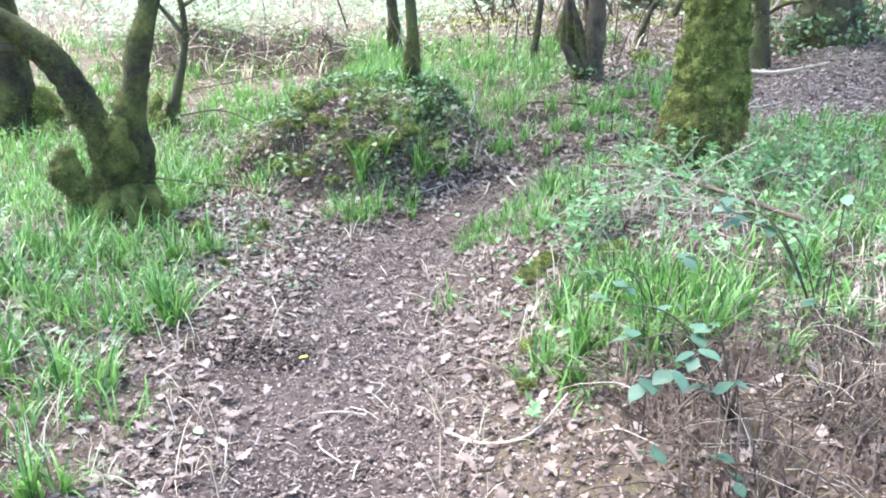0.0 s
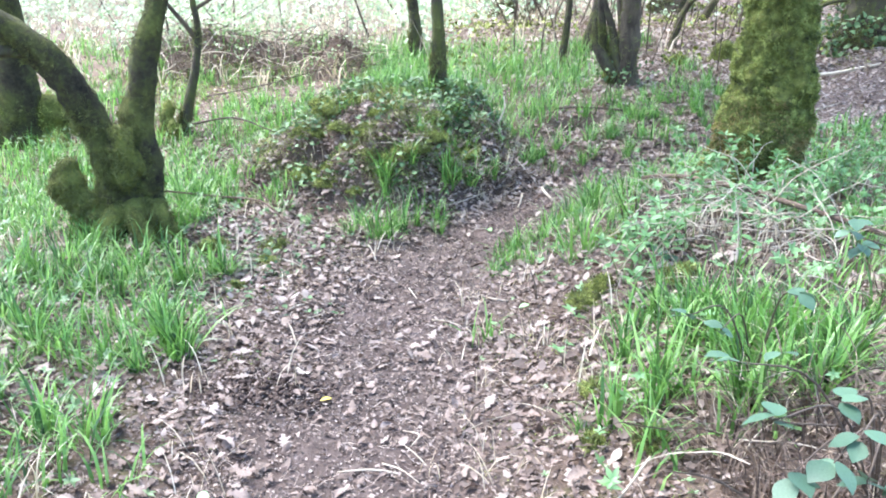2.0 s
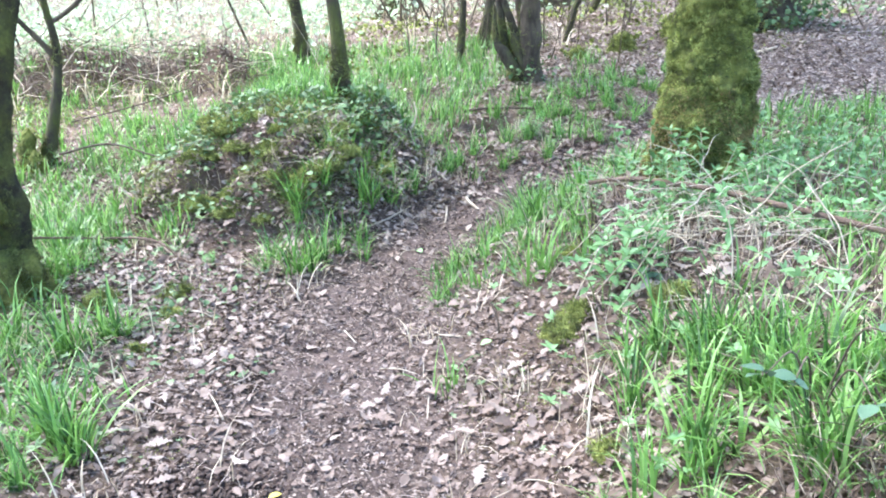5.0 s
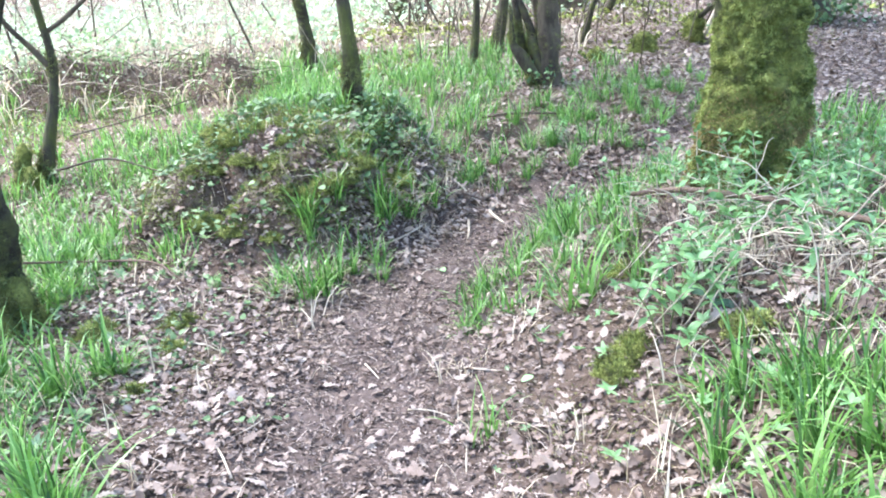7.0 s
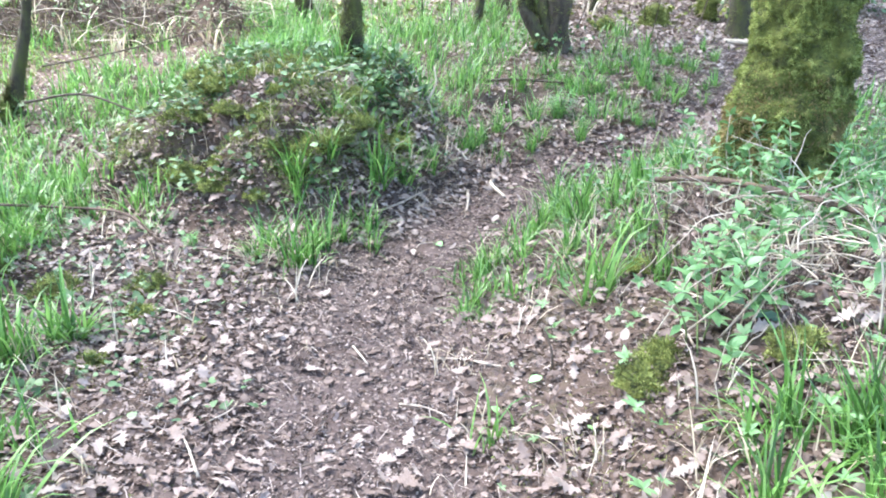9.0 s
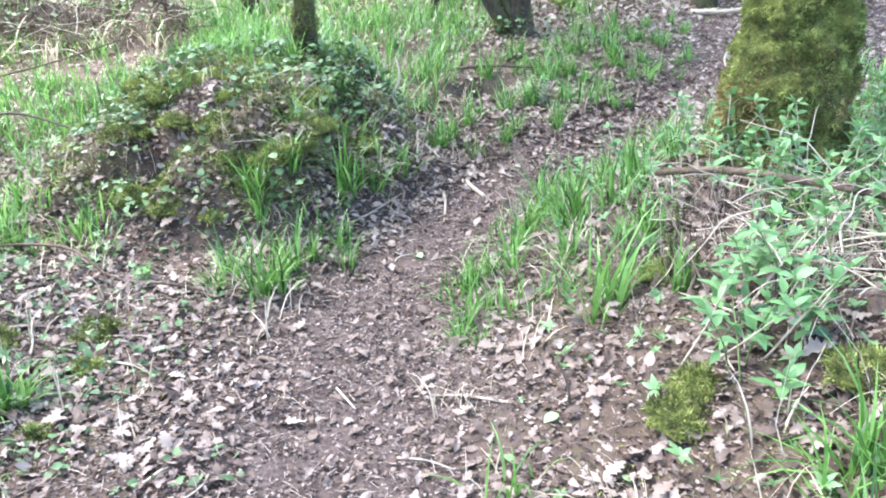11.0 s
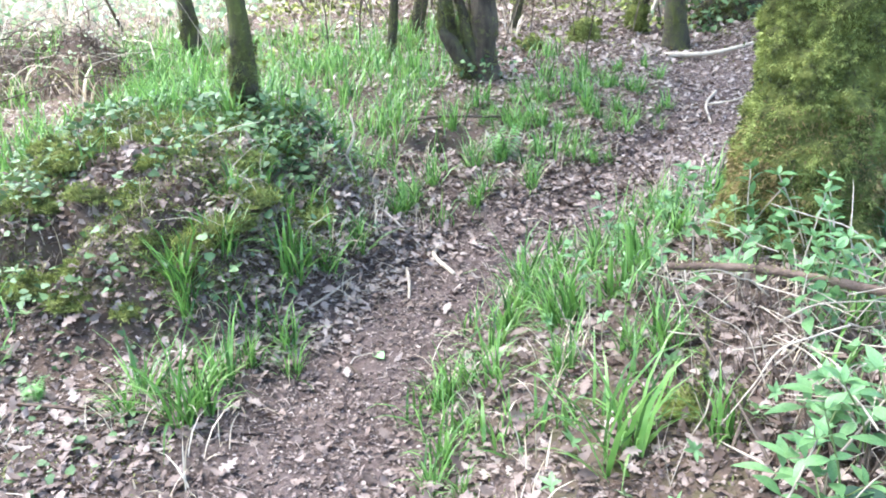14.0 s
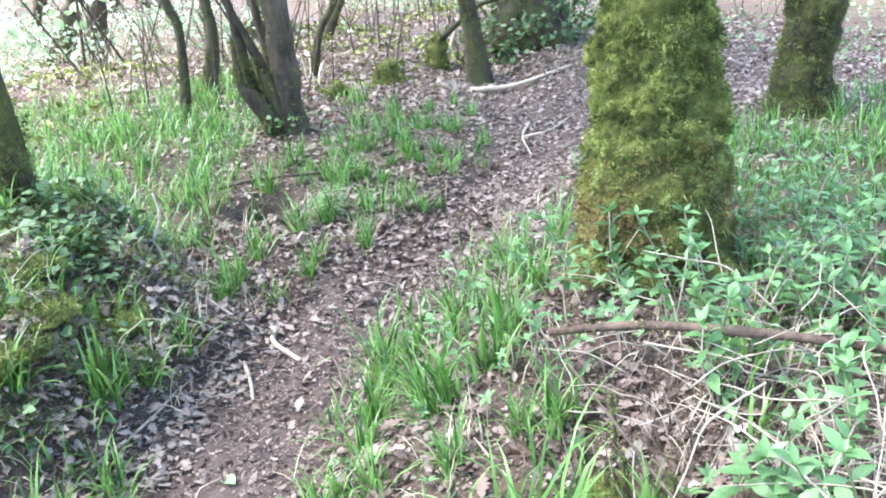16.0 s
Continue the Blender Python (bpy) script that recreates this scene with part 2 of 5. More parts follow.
def whorl(leaf, n, rise):
    """A little rosette: n leaves from one point, tilted up by rise."""
    t = np.arange(n) * 2.4
    k = np.array([1.0, 0.85, 0.7, 0.95, 0.75, 0.6, 0.8])[:n]
    v, f = scatter(leaf, np.zeros((n, 3)) + np.array([0, 0, 0.1]) * np.arange(n)[:, None] / n, turns(t, rise + 0.2 * np.sin(3 * t), 0.2 * np.cos(5 * t)), k)
    return v, f


ROSETTE = whorl(LANCE, 6, 0.45)
KITE = np.array([(0, 0, 0), (-0.11, 0.45, 0.05), (0, 1, -0.16), (0.11, 0.45, 0.05)]), np.array([(0, 1, 2, 3)])

FLAKE = np.array([(-0.3, 0, 0), (0.25, 0.05, 0.06), (0.1, 0.9, -0.04), (-0.35, 0.6, 0.1)]), np.array([(0, 1, 2, 3)])
SLIVER = np.array([(-0.025, 0, 0), (0.025, 0, 0.01), (0.08, 0.55, 0.05), (0.03, 0.5, 0.05), (0.08, 1, 0.0), (0.05, 1, 0.0)]), np.array([(0, 1, 2, 3), (3, 2, 4, 5)])
CROWN_LEAF = np.array([(0, 0, 0), (-0.3, 0.45, 0.05), (0, 1, -0.12), (0.3, 0.45, 0.05)]), np.array([(0, 1, 2, 3)])


def blades(where, height, width, lean, rnd, k=5, flop=(0.3, 2.5)):
    """Arching grass blades from the points given, as arrays."""
    n = len(where)
    yaw, start, bend = rnd.uniform(0, 2 * math.pi, n), np.abs(rnd.normal(0, lean, n)), rnd.uniform(*flop, n)
    s = np.linspace(0, 1, k)
    th = start[:, None] + bend[:, None] * s[None] ** 1.6
    step = height[:, None] / (k - 1)
    out = np.concatenate([np.zeros((n, 1)), np.cumsum(np.sin(th[:, :-1]) * step, 1)], 1)
    rise = np.concatenate([np.zeros((n, 1)), np.cumsum(np.cos(th[:, :-1]) * step, 1)], 1)
    w = width[:, None] * np.array([0.55, 1.0, 0.85, 0.48, 0.04])[None]
    side = yaw + rnd.normal(math.pi / 2, 0.3, n)
    c = np.stack([where[:, None, 0] + np.cos(yaw)[:, None] * out, where[:, None, 1] + np.sin(yaw)[:, None] * out, where[:, None, 2] + rise], -1)
    o = np.stack([np.cos(side)[:, None] * w, np.sin(side)[:, None] * w, 0 * w], -1) * 0.5
    v = np.stack([c - o, c + o], 2).reshape(n * k * 2, 3)
    q = np.array([(2 * i, 2 * i + 1, 2 * i + 3, 2 * i + 2) for i in range(k - 1)])
    f = (q[None] + (np.arange(n) * 2 * k)[:, None, None]).reshape(-1, 4)
    return v, f


def spline(points, n):
    """A smooth line through points, n steps for each stretch."""
    p = [np.array(q, float) for q in points]
    p = [2 * p[0] - p[1], *p, 2 * p[-1] - p[-2]]
    out = []
    for a, b, c, d in zip(p, p[1:], p[2:], p[3:]):
        for t in np.arange(n) / n:
            out.append(0.5 * (2 * b + (c - a) * t + (2 * a - 5 * b + 4 * c - d) * t * t + (3 * b - a - 3 * c + d) * t ** 3))
    out.append(p[-2])
    return np.array(out)


def tube(points, radii, sides=8, n=4, rough=0.0, grain=6.0, flute=0.0, seed=0.0):
    """A closed tapering tube through the points, its skin roughened by noise."""
    line = spline([(*p, r) for p, r in zip(points, radii)], n)
    c, r = line[:, :3], np.maximum(line[:, 3], 0.0006)
    tan = np.gradient(c, axis=0)
    tan /= np.linalg.norm(tan, axis=1)[:, None]
    ref = np.array([1.0, 0.13, 0.07]) if abs(tan[0][0]) < 0.8 else np.array([0.1, 1.0, 0.1])
    v = []
    for i in range(len(c)):
        u = ref - tan[i] * (ref @ tan[i])
        u /= np.linalg.norm(u)
        ref = u
        w = np.cross(tan[i], u)
        for j in range(sides):
            a = 2 * math.pi * j / sides
            way = u * math.cos(a) + w * math.sin(a)
            q = c[i] + way * r[i]
            k = 1.0
            if rough:
                k += rough * noise.noise(Vector(q * grain) + Vector((seed, seed, 0))) + 0.5 * rough * noise.noise(Vector(q * grain * 2.7))
            if flute:
                k += flute * math.sin(5 * a + seed + 0.6 * i) * max(0.0, 1 - i / (0.4 * len(c)))
            v.append(c[i] + way * r[i] * k)
    m = len(c)
    f = [(i * sides + j, i * sides + (j + 1) % sides, (i + 1) * sides + (j + 1) % sides, (i + 1) * sides + j) for i in range(m - 1) for j in range(sides)]
    v += [c[0], c[-1]]
    for j in range(sides):
        f += [((j + 1) % sides, j, m * sides, m * sides), ((m - 1) * sides + j, (m - 1) * sides + (j + 1) % sides, m * sides + 1, m * sides + 1)]
    return np.array(v), np.array(f)


def clean(f):
    """Faces as lists, with doubled corners taken out."""
    return [list(dict.fromkeys(q)) for q in np.asarray(f).tolist()]


def fuzz(pair, count, size, rnd, zmin=-9.0, zmax=99.0, droop=0.5, fit=None):
    """Moss fronds that stand out from a surface and droop."""
    v, f = pair
    q = np.asarray(f)
    a, b, c = v[q[:, 0]], v[q[:, 1]], v[q[:, 2]]
    nrm = np.cross(b - a, c - a)
    area = np.linalg.norm(nrm, axis=1)
    mid = (a + c) / 2
    area = np.where((mid[:, 2] > zmin) & (mid[:, 2] < zmax), area, 0)
    if fit is not None:
        area = area * fit(mid, nrm / (np.linalg.norm(nrm, axis=1)[:, None] + 1e-9))
    pick = rnd.choice(len(q), count, p=area / area.sum())
    d = v[q[:, 3]]
    s, t = rnd.random((count, 1)), rnd.random((count, 1))
    where = (a[pick] * (1 - s) + b[pick] * s) * (1 - t) + (d[pick] * (1 - s) + c[pick] * s) * t
    n = nrm[pick] / (np.linalg.norm(nrm[pick], axis=1)[:, None] + 1e-9)
    way = n + rnd.normal(0, 0.6, (count, 3)) + np.array([0, 0, -droop])
    way /= np.linalg.norm(way, axis=1)[:, None]
    side = np.cross(way, rnd.normal(0, 1, (count, 3)))
    side /= np.linalg.norm(side, axis=1)[:, None]
    rot = np.stack([side, way, np.cross(side, way)], -1)
    return scatter(KITE, where - n * 0.004, rot, rnd.uniform(0.5, 1.4, count) * size)


def moss_clumps(pair, count, per, size, rnd, zmin=-9.0, zmax=99.0, droop=0.6, fit=None):
    """Rounded tufts of moss, each a small burst of fronds on the surface."""
    v, f = pair
    q = np.asarray(f)
    a, b, c = v[q[:, 0]], v[q[:, 1]], v[q[:, 2]]
    nrm = np.cross(b - a, c - a)
    area = np.linalg.norm(nrm, axis=1)
    mid = (a + c) / 2
    nrm = nrm / (area[:, None] + 1e-9)
    area = np.where((mid[:, 2] > zmin) & (mid[:, 2] < zmax), area, 0)
    if fit is not None:
        area = area * fit(mid, nrm)
    pick = rnd.choice(len(q), count, p=area / area.sum())
    s, t = rnd.random((count, 1)), rnd.random((count, 1))
    at = (a[pick] * (1 - s) + b[pick] * s) * (1 - t) + (v[q[pick, 3]] * (1 - s) + c[pick] * s) * t
    big = rnd.uniform(0.5, 1.5, count) * size
    at, out, big = np.repeat(at, per, 0), np.repeat(nrm[pick], per, 0), np.repeat(big, per)
    n = len(at)
    way = out + rnd.normal(0, 0.75, (n, 3)) + np.array([0, 0, -droop])
    way /= np.linalg.norm(way, axis=1)[:, None]
    side = np.cross(way, rnd.normal(0, 1, (n, 3)))
    side /= np.linalg.norm(side, axis=1)[:, None]
    where = at + way * (big * rnd.uniform(0.1, 0.55, n))[:, None]
    return scatter(KITE, where, np.stack([side, way, np.cross(side, way)], -1), big * rnd.uniform(0.35, 0.65, n))


def empty(name, at, label, category, group="", kind=""):
    e = new(name)
    e.location = at
    e.empty_display_size = 0.1
    return tagged(e, label, category, group, kind)


def ground_at(x, y, up=0.0):
    return float(ground_height(x, y)) + up

# ---- the lie of the land ----
BANK_LINE = [(-0.30, -40.0), (-0.25, 0.0), (-0.28, 2.0), (-0.28, 3.6), (-0.22, 4.8), (0.0, 5.9), (0.42, 6.75), (1.05, 7.45), (1.9, 8.1), (2.8, 8.9), (3.6, 10.2), (4.2, 12.0), (5.0, 16.0), (8.0, 40.0)]
PATH_LINE = [(-0.30, -40.0), (-0.33, 0.0), (-0.44, 2.0), (-0.48, 3.2), (-0.42, 4.2), (-0.31, 5.0), (-0.15, 5.7), (0.23, 6.3), (0.55, 6.64), (0.93, 7.0), (1.35, 7.3), (1.75, 7.48), (2.25, 7.76), (2.75, 8.08), (3.25, 8.5), (3.7, 9.15), (4.2, 10.2), (4.8, 12.0), (5.6, 16.0), (8.0, 40.0)]


def smooth(a, b, x):
    t = np.clip((x - a) / (b - a), 0.0, 1.0)
    return t * t * (3 - 2 * t)


def off_path(x, y, line=PATH_LINE):
    """Signed distance from the middle of the path, right of it positive."""
    x, y = np.asarray(x, float), np.asarray(y, float)
    best, signed = np.full(x.shape, 1e9), np.zeros(x.shape)
    for (ax, ay), (bx, by) in zip(line, line[1:]):
        dx, dy = bx - ax, by - ay
        s = np.clip(((x - ax) * dx + (y - ay) * dy) / (dx * dx + dy * dy), 0, 1)
        px, py = x - ax - s * dx, y - ay - s * dy
        d = np.hypot(px, py)
        signed = np.where(d < best, np.where(px * dy - py * dx > 0, d, -d), signed)
        best = np.minimum(best, d)
    return signed


def mound_part(x, y):
    """How far a place lies up the mound beside the path: 0 at its foot, 1 on top."""
    r = np.hypot((x + 0.62) / np.where(x < -0.62, 1.35, 1.05), (y - 7.6) / np.where(y < 7.6, 1.2, 1.7))
    r = r + 0.05 * np.sin(5 * x + 2 * y) + 0.04 * np.sin(7 * y - 3 * x)
    return 1.0 - smooth(0.35, 1.12, r)


def ground_height(x, y):
    x, y = np.asarray(x, float), np.asarray(y, float)
    d = off_path(x, y, BANK_LINE)
    up = np.log1p(np.exp(np.minimum(30.0, (y - 5.9) / 0.45))) * 0.45
    up = np.where((y - 5.9) / 0.45 > 29, y - 5.9, up)
    z = 0.155 * np.minimum(up, 8.0) + 0.05 * np.clip(up - 8.0, 0, 60) + 0.06 * np.clip(x, -2.5, 5.0) * smooth(5.0, 8.5, y)
    z = z + 0.42 * smooth(0.35, 1.55, d) * smooth(-1.0, 2.0, y) * (1 - 0.5 * smooth(6.5, 8.5, y))
    z = z + 0.08 * smooth(0.2, 0.9, d) * smooth(0, 3, y) * (1 - smooth(5.5, 6.5, y))
    lumps = np.sin(6.3 * x + 2.0 * np.sin(4.1 * y)) * np.sin(5.7 * y + 1.5 * np.sin(5.2 * x))
    hill = mound_part(x, y)
    knobs = np.sin(11.0 * x + 1.7 * np.sin(9.0 * y)) * np.sin(10.3 * y + 2.1 * np.sin(7.5 * x))
    z = z + 0.58 * hill ** 0.72 + (0.12 * lumps + 0.07 * knobs) * np.minimum(1.0, 2.5 * hill) * (1.3 - hill) + 0.08 * smooth(8.0, 9.5, y)
    z = z - 0.05 * (1 - smooth(0.15, 0.6, np.abs(off_path(x, y))))
    z = z + (0.34 + 0.1 * np.sin(3.1 * x)) * np.exp(-((y - 11.9 - 0.25 * np.sin(1.7 * x)) / 0.42) ** 2) * smooth(-5.2, -4.0, x) * (1 - smooth(-1.9, -1.2, x))
    z = z - 0.3 * np.exp(-(((x - 1.15) / 0.2) ** 2 + ((y - 8.6) / 0.12) ** 2) ** 1.4) + 0.05 * np.exp(-(((x - 1.12) / 0.4) ** 2 + ((y - 8.85) / 0.16) ** 2))
    z = z + 5.0 * smooth(16.0, 70.0, y)
    return z + 0.022 * np.sin(2.7 * x + 1.3 * y) * np.sin(1.9 * y - 0.7 * x) + 0.012 * np.sin(6.1 * x) * np.sin(5.3 * y + 1.0)


def grassy(x, y):
    """How thickly grass grows at a place, 0 to 1."""
    d = off_path(x, y)
    patch = 0.5 + 0.5 * np.sin(2.3 * x + 0.7 * np.sin(3.1 * y)) * np.sin(2.9 * y + 1.1 * np.sin(2.2 * x))
    g = 0.02 + 0 * x
    left = smooth(1.15, 1.5, -x + 0.1 * np.sin(5 * y) - 0.12 * (y - 3.2)) * smooth(1.5, 2.3, y)
    g = np.where((x < 0) & (y < 5.1), left * (0.4 + 0.45 * patch), g)
    g = np.where((x < -2.0) & (y >= 5.1) & (y < 6.6), 0.35 + 0.4 * patch, g)
    g = np.where((x < -1.35) & (y >= 6.6) & (y < 9.5), 0.25 + 0.55 * patch, g)
    g = np.where((x < -0.9) & (y >= 9.3) & (y < 13.5), 0.15 + 0.5 * patch, g)
    g = np.where((x < -2.6) & (y >= 4.5) & (y < 8.2), 0.45 + 0.4 * patch, g)
    back = (x > -1.25) & (x < 0.8 + 0.5 * (y - 8.6)) & (y > 7.85) & (y < 12.6)
    g = np.where(back, 0.4 + 0.45 * patch, g)
    g = np.where((x > 0.52) & (x < 1.7) & (y > 2.6) & (y < 3.9), 0.12 + 0.35 * patch, g)
    g = np.where((x > 1.75) & (y > 2.5) & (y < 5.6) & (x < 6), 0.5 * patch + 0.12, g)
    g = np.where((x > 2.5) & (y > 4.6) & (y < 7.3) & (x < 7.5), 0.5 + 0.3 * patch, g)
    g = np.where((d > 0.35) & (d < 1.15) & (y > 4.9) & (y < 7.4), 0.12 + 0.22 * patch, g)
    g = np.where((d < -0.25) & (d > -1.6) & (y > 7.5) & (y < 10.2) & ~back, 0.16 * patch + 0.05, g)
    hill = mound_part(x, y)
    g = np.where((hill > 0.03) & (y < 7.85), 0.02 + 0.3 * patch * (x > -0.7), g)
    g = np.where((hill > 0.5) & (y > 7.2) & (y < 7.9) & (x > -0.7), 0.4, g)
    g = g * (1 - 0.95 * np.exp(-(((x - 1.15) / 0.22) ** 2 + ((y - 8.5) / 0.2) ** 2)))
    return np.where(np.abs(d) < 0.27, 0.0, g)


def axis_steps(dense_from, dense_to, step, far):
    inner = np.arange(dense_from, dense_to + step / 2, step)
    outer, d, k = [], step, 0.0
    while k < far:
        d *= 1.22
        k += d
        outer.append(k)
    outer = np.array(outer)
    return np.concatenate([dense_from - outer[::-1], inner, dense_to + outer])


gx, gy = axis_steps(-3.2, 4.4, 0.045, 260), axis_steps(0.4, 10.5, 0.05, 260)
X, Y = np.meshgrid(gx, gy)
Z = ground_height(X, Y)
D = off_path(X, Y)
near_land = (np.abs(X) < 8) & (Y > -3) & (Y < 16)
rough_land = np.zeros_like(Z)
for (i, j) in np.argwhere(near_land):
    p = Vector((X[i, j], Y[i, j], 0))
    rough_land[i, j] = 0.016 * noise.noise(p * 4.0) + 0.011 * noise.noise(p * 11.0) + 0.007 * noise.noise(p * 27.0)
Z = Z + rough_land
rows_n, cols_n = Z.shape
idx = np.arange(rows_n * cols_n).reshape(rows_n, cols_n)
quads = np.stack([idx[:-1, :-1], idx[:-1, 1:], idx[1:, 1:], idx[1:, :-1]], -1).reshape(-1, 4)
ground = link_mesh("ground", np.stack([X, Y, Z], -1).reshape(-1, 3), quads, GROUND)
tagged(ground, "bare brown trodden path through mossy woodland soil", "ground", kind="structure")
wobble = 0.08 * np.sin(3.1 * Y + 1) + 0.06 * np.sin(7.3 * Y + 2 * X)
worn = ground.data.attributes.new("worn", "FLOAT", "POINT")
slope_soil = smooth(3.0, 3.8, X) * smooth(6.9, 7.8, Y + 0.12 * X) * (1 - smooth(11.5, 14.0, Y)) * (1 - smooth(6.5, 8.5, X))
worn.data.foreach_set("value", np.maximum(1 - smooth(0.22, 0.85, np.abs(D + wobble)), slope_soil).ravel())

damp = ground.data.attributes.new("damp", "FLOAT", "POINT")
puddled = np.exp(-(((X + 0.5) / 0.42) ** 2 + ((Y - 2.45) / 0.5) ** 2)) + 0.8 * np.exp(-(((X + 0.93) / 0.3) ** 2 + ((Y - 3.45) / 0.22) ** 2)) + 0.5 * np.exp(-(((X + 0.35) / 0.3) ** 2 + ((Y - 3.6) / 0.5) ** 2))
damp.data.foreach_set("value", np.clip(1.3 * puddled * (0.6 + 25.0 * rough_land), 0, 1).ravel())

# ---- trees ----


def crown(tree, top, radius, rnd, reach=2.2, limbs=5, leaves=1500):
    """Spring limbs out of view high above, with leaves added to shade the ground."""
    tips = []
    for i in range(limbs):
        a = 2 * math.pi * (i + rnd.random() * 0.6) / limbs
        s = 1.0 - 0.16 * i
        start = np.array(top) - np.array([0, 0, 0.38 * i])
        way = np.array([math.cos(a), math.sin(a), 0.55 + 0.5 * rnd.random()])
        pts = [start, start + way * 0.35 * reach + rnd.normal(0, 0.06, 3), start + way * 0.75 * reach + rnd.normal(0, 0.12, 3), start + way * reach * 1.15 + rnd.normal(0, 0.15, 3)]
        v, f = tube(pts, [radius * 0.6, radius * 0.42, radius * 0.25, 0.006], 6, 3, 0.2, 5, seed=i)
        limb = link_mesh("limb", v, clean(f), GREY_BARK, tree)
        for k in range(3):
            st = pts[1 + k % 3] if k < 2 else (pts[1] + pts[2]) / 2
            w2 = way + rnd.normal(0, 0.6, 3)
            e = st + w2 * reach * 0.5
            v, f = tube([st, (st + e) / 2 + rnd.normal(0, 0.06, 3), e], [radius * 0.2, radius * 0.12, 0.004], 5, 3, 0.1, 5)
            link_mesh("twig", v, clean(f), BROWN_TWIG, limb)
            tips += [e, (st + e) / 2]
        tips += [pts[2], pts[3]]
    tips = np.array(tips)
    where = tips[rnd.integers(0, len(tips), leaves)] + rnd.normal(0, 0.4, (leaves, 3))
    v, f = scatter(CROWN_LEAF, where, turns(rnd.uniform(0, 6.3, leaves), rnd.normal(0, 0.7, leaves), rnd.normal(0, 0.7, leaves)), rnd.uniform(0.09, 0.18, leaves))
    link_mesh("crown", v, f, WILD, tree, "unseen spring leaves added for shade")["kind"] = "stuff"


def everywhere(mid, nrm):
    return np.ones(len(mid))


def stem(tree, points, radii, mat=BARK, moss=0, moss_size=0.034, moss_top=99.0, sides=14, rough=0.16, flute=0.0, seed=0.0, name="trunk", climb=True, moss_side=None, moss_mat=None, n=6):
    """One stem with its moss; climb carries it on upward out of reach."""
    rnd = np.random.default_rng(int(abs(points[0][0] * 131 + points[0][1] * 37) * 10) + len(points))
    pts, rad = [np.array(p, float) for p in points], list(radii)
    top = None
    if climb:
        way = pts[-1] - pts[-2]
        way = way / np.linalg.norm(way) * 0.6 + np.array([0, 0, 0.55])
        pts += [pts[-1] + way * 1.4, pts[-1] + way * 3.0 + rnd.normal(0, 0.12, 3)]
        rad += [rad[-1] * 0.85, rad[-1] * 0.6]
        top = pts[-1]
    pair = tube(pts, rad, sides, n, rough, 5.0, flute, seed)
    part = link_mesh(name, pair[0], clean(pair[1]), mat, tree)
    if moss:
        side = moss_side or patchy(3.2, points[0][0], 0.0)
        if name == "burr":
            side = everywhere
        z0 = points[0][2]
        fade = 0.7 if moss_side is not everywhere else 2.5
        where_moss = lambda m, n: side(m, n) * (0.06 + np.exp(-np.clip(m[:, 2] - z0, 0, 9) / fade)) * (1.2 - 0.8 * n[:, 0])
        fz = joined([fuzz(pair, int(moss * 5), moss_size * 0.42, rnd, zmax=max(moss_top, 3.2), droop=0.8, fit=where_moss),
                     moss_clumps(pair, int(moss * 0.2), 20, moss_size * 0.95, rnd, zmax=moss_top + 0.4, fit=where_moss)])
        link_mesh("moss", fz[0], fz[1], moss_mat or BARK_MOSS, part, "fuzzy yellow-green moss")["kind"] = "stuff"
    if top is not None:
        crown(tree, top, rad[-1], rnd)
    return pair


def stump(at, height, radius, label, lean=(0, 0), moss=2500):
    x, y = at
    z = ground_at(x, y, -0.06)
    t = empty("mossy_stump", (x, y, z), label, "stump", "mossy stumps")
    p = [(x, y, z), (x + lean[0] * 0.4, y + lean[1] * 0.4, z + height * 0.5), (x + lean[0] * 0.8, y + lean[1] * 0.8, z + height * 0.88 + 0.03), (x + lean[0], y + lean[1], z + height + 0.06)]
    pair = tube(p, [radius * 1.3, radius * 1.05, radius * 0.75, radius * 0.12], 16, 6, 0.45, 9, 0.12, x)
    b = link_mesh("body", pair[0], clean(pair[1]), MOSS_SKIN, t)
    r = np.random.default_rng(int(abs(x) * 100))
    fz = joined([fuzz(pair, moss, 0.022, r), moss_clumps(pair, moss // 12, 18, 0.05, r)])
    link_mesh("moss", fz[0], fz[1], MOSS, b, "thick green moss")["kind"] = "stuff"


def patchy(scale, seed, low=0.0):
    def choose(mid, nrm):
        return np.array([max(low, min(1.0, 0.5 + 2.2 * noise.noise(Vector(q * scale) + Vector((seed, 0, 0))))) for q in mid])
    return choose


# the great mossy oak on the bank
OX, OY = 1.955, 5.76
oz = ground_at(OX, OY, -0.1)
oak = empty("oak_tree", (OX, OY, oz), "thick oak trunk wrapped in deep yellow-green moss", "tree")
oak_line = [(OX - 0.05, OY, oz), (OX - 0.03, OY, 0.8), (OX, OY, 1.1), (OX, OY, 1.37), (OX + 0.01, OY, 1.62), (OX + 0.03, OY, 2.3)]
rnd = np.random.default_rng(5)
pair = tube([*oak_line, (OX + 0.1, OY + 0.05, 4.2), (OX + 0.1, OY + 0.1, 6.2)], [0.355, 0.29, 0.252, 0.226, 0.207, 0.188, 0.17, 0.14], 56, 14, 0.26, 8.5, 0.07)
oak_trunk = link_mesh("trunk", pair[0], clean(pair[1]), MOSS_SKIN, oak)
foot = lambda m, n: 1 - 0.92 * np.exp(-((m[:, 2] - 0.8) / 0.2) ** 2) * patchy(4, 3, 0.25)(m, n)
fz = fuzz(pair, 62000, 0.014, rnd, zmin=0.62, zmax=2.6, droop=0.9, fit=foot)
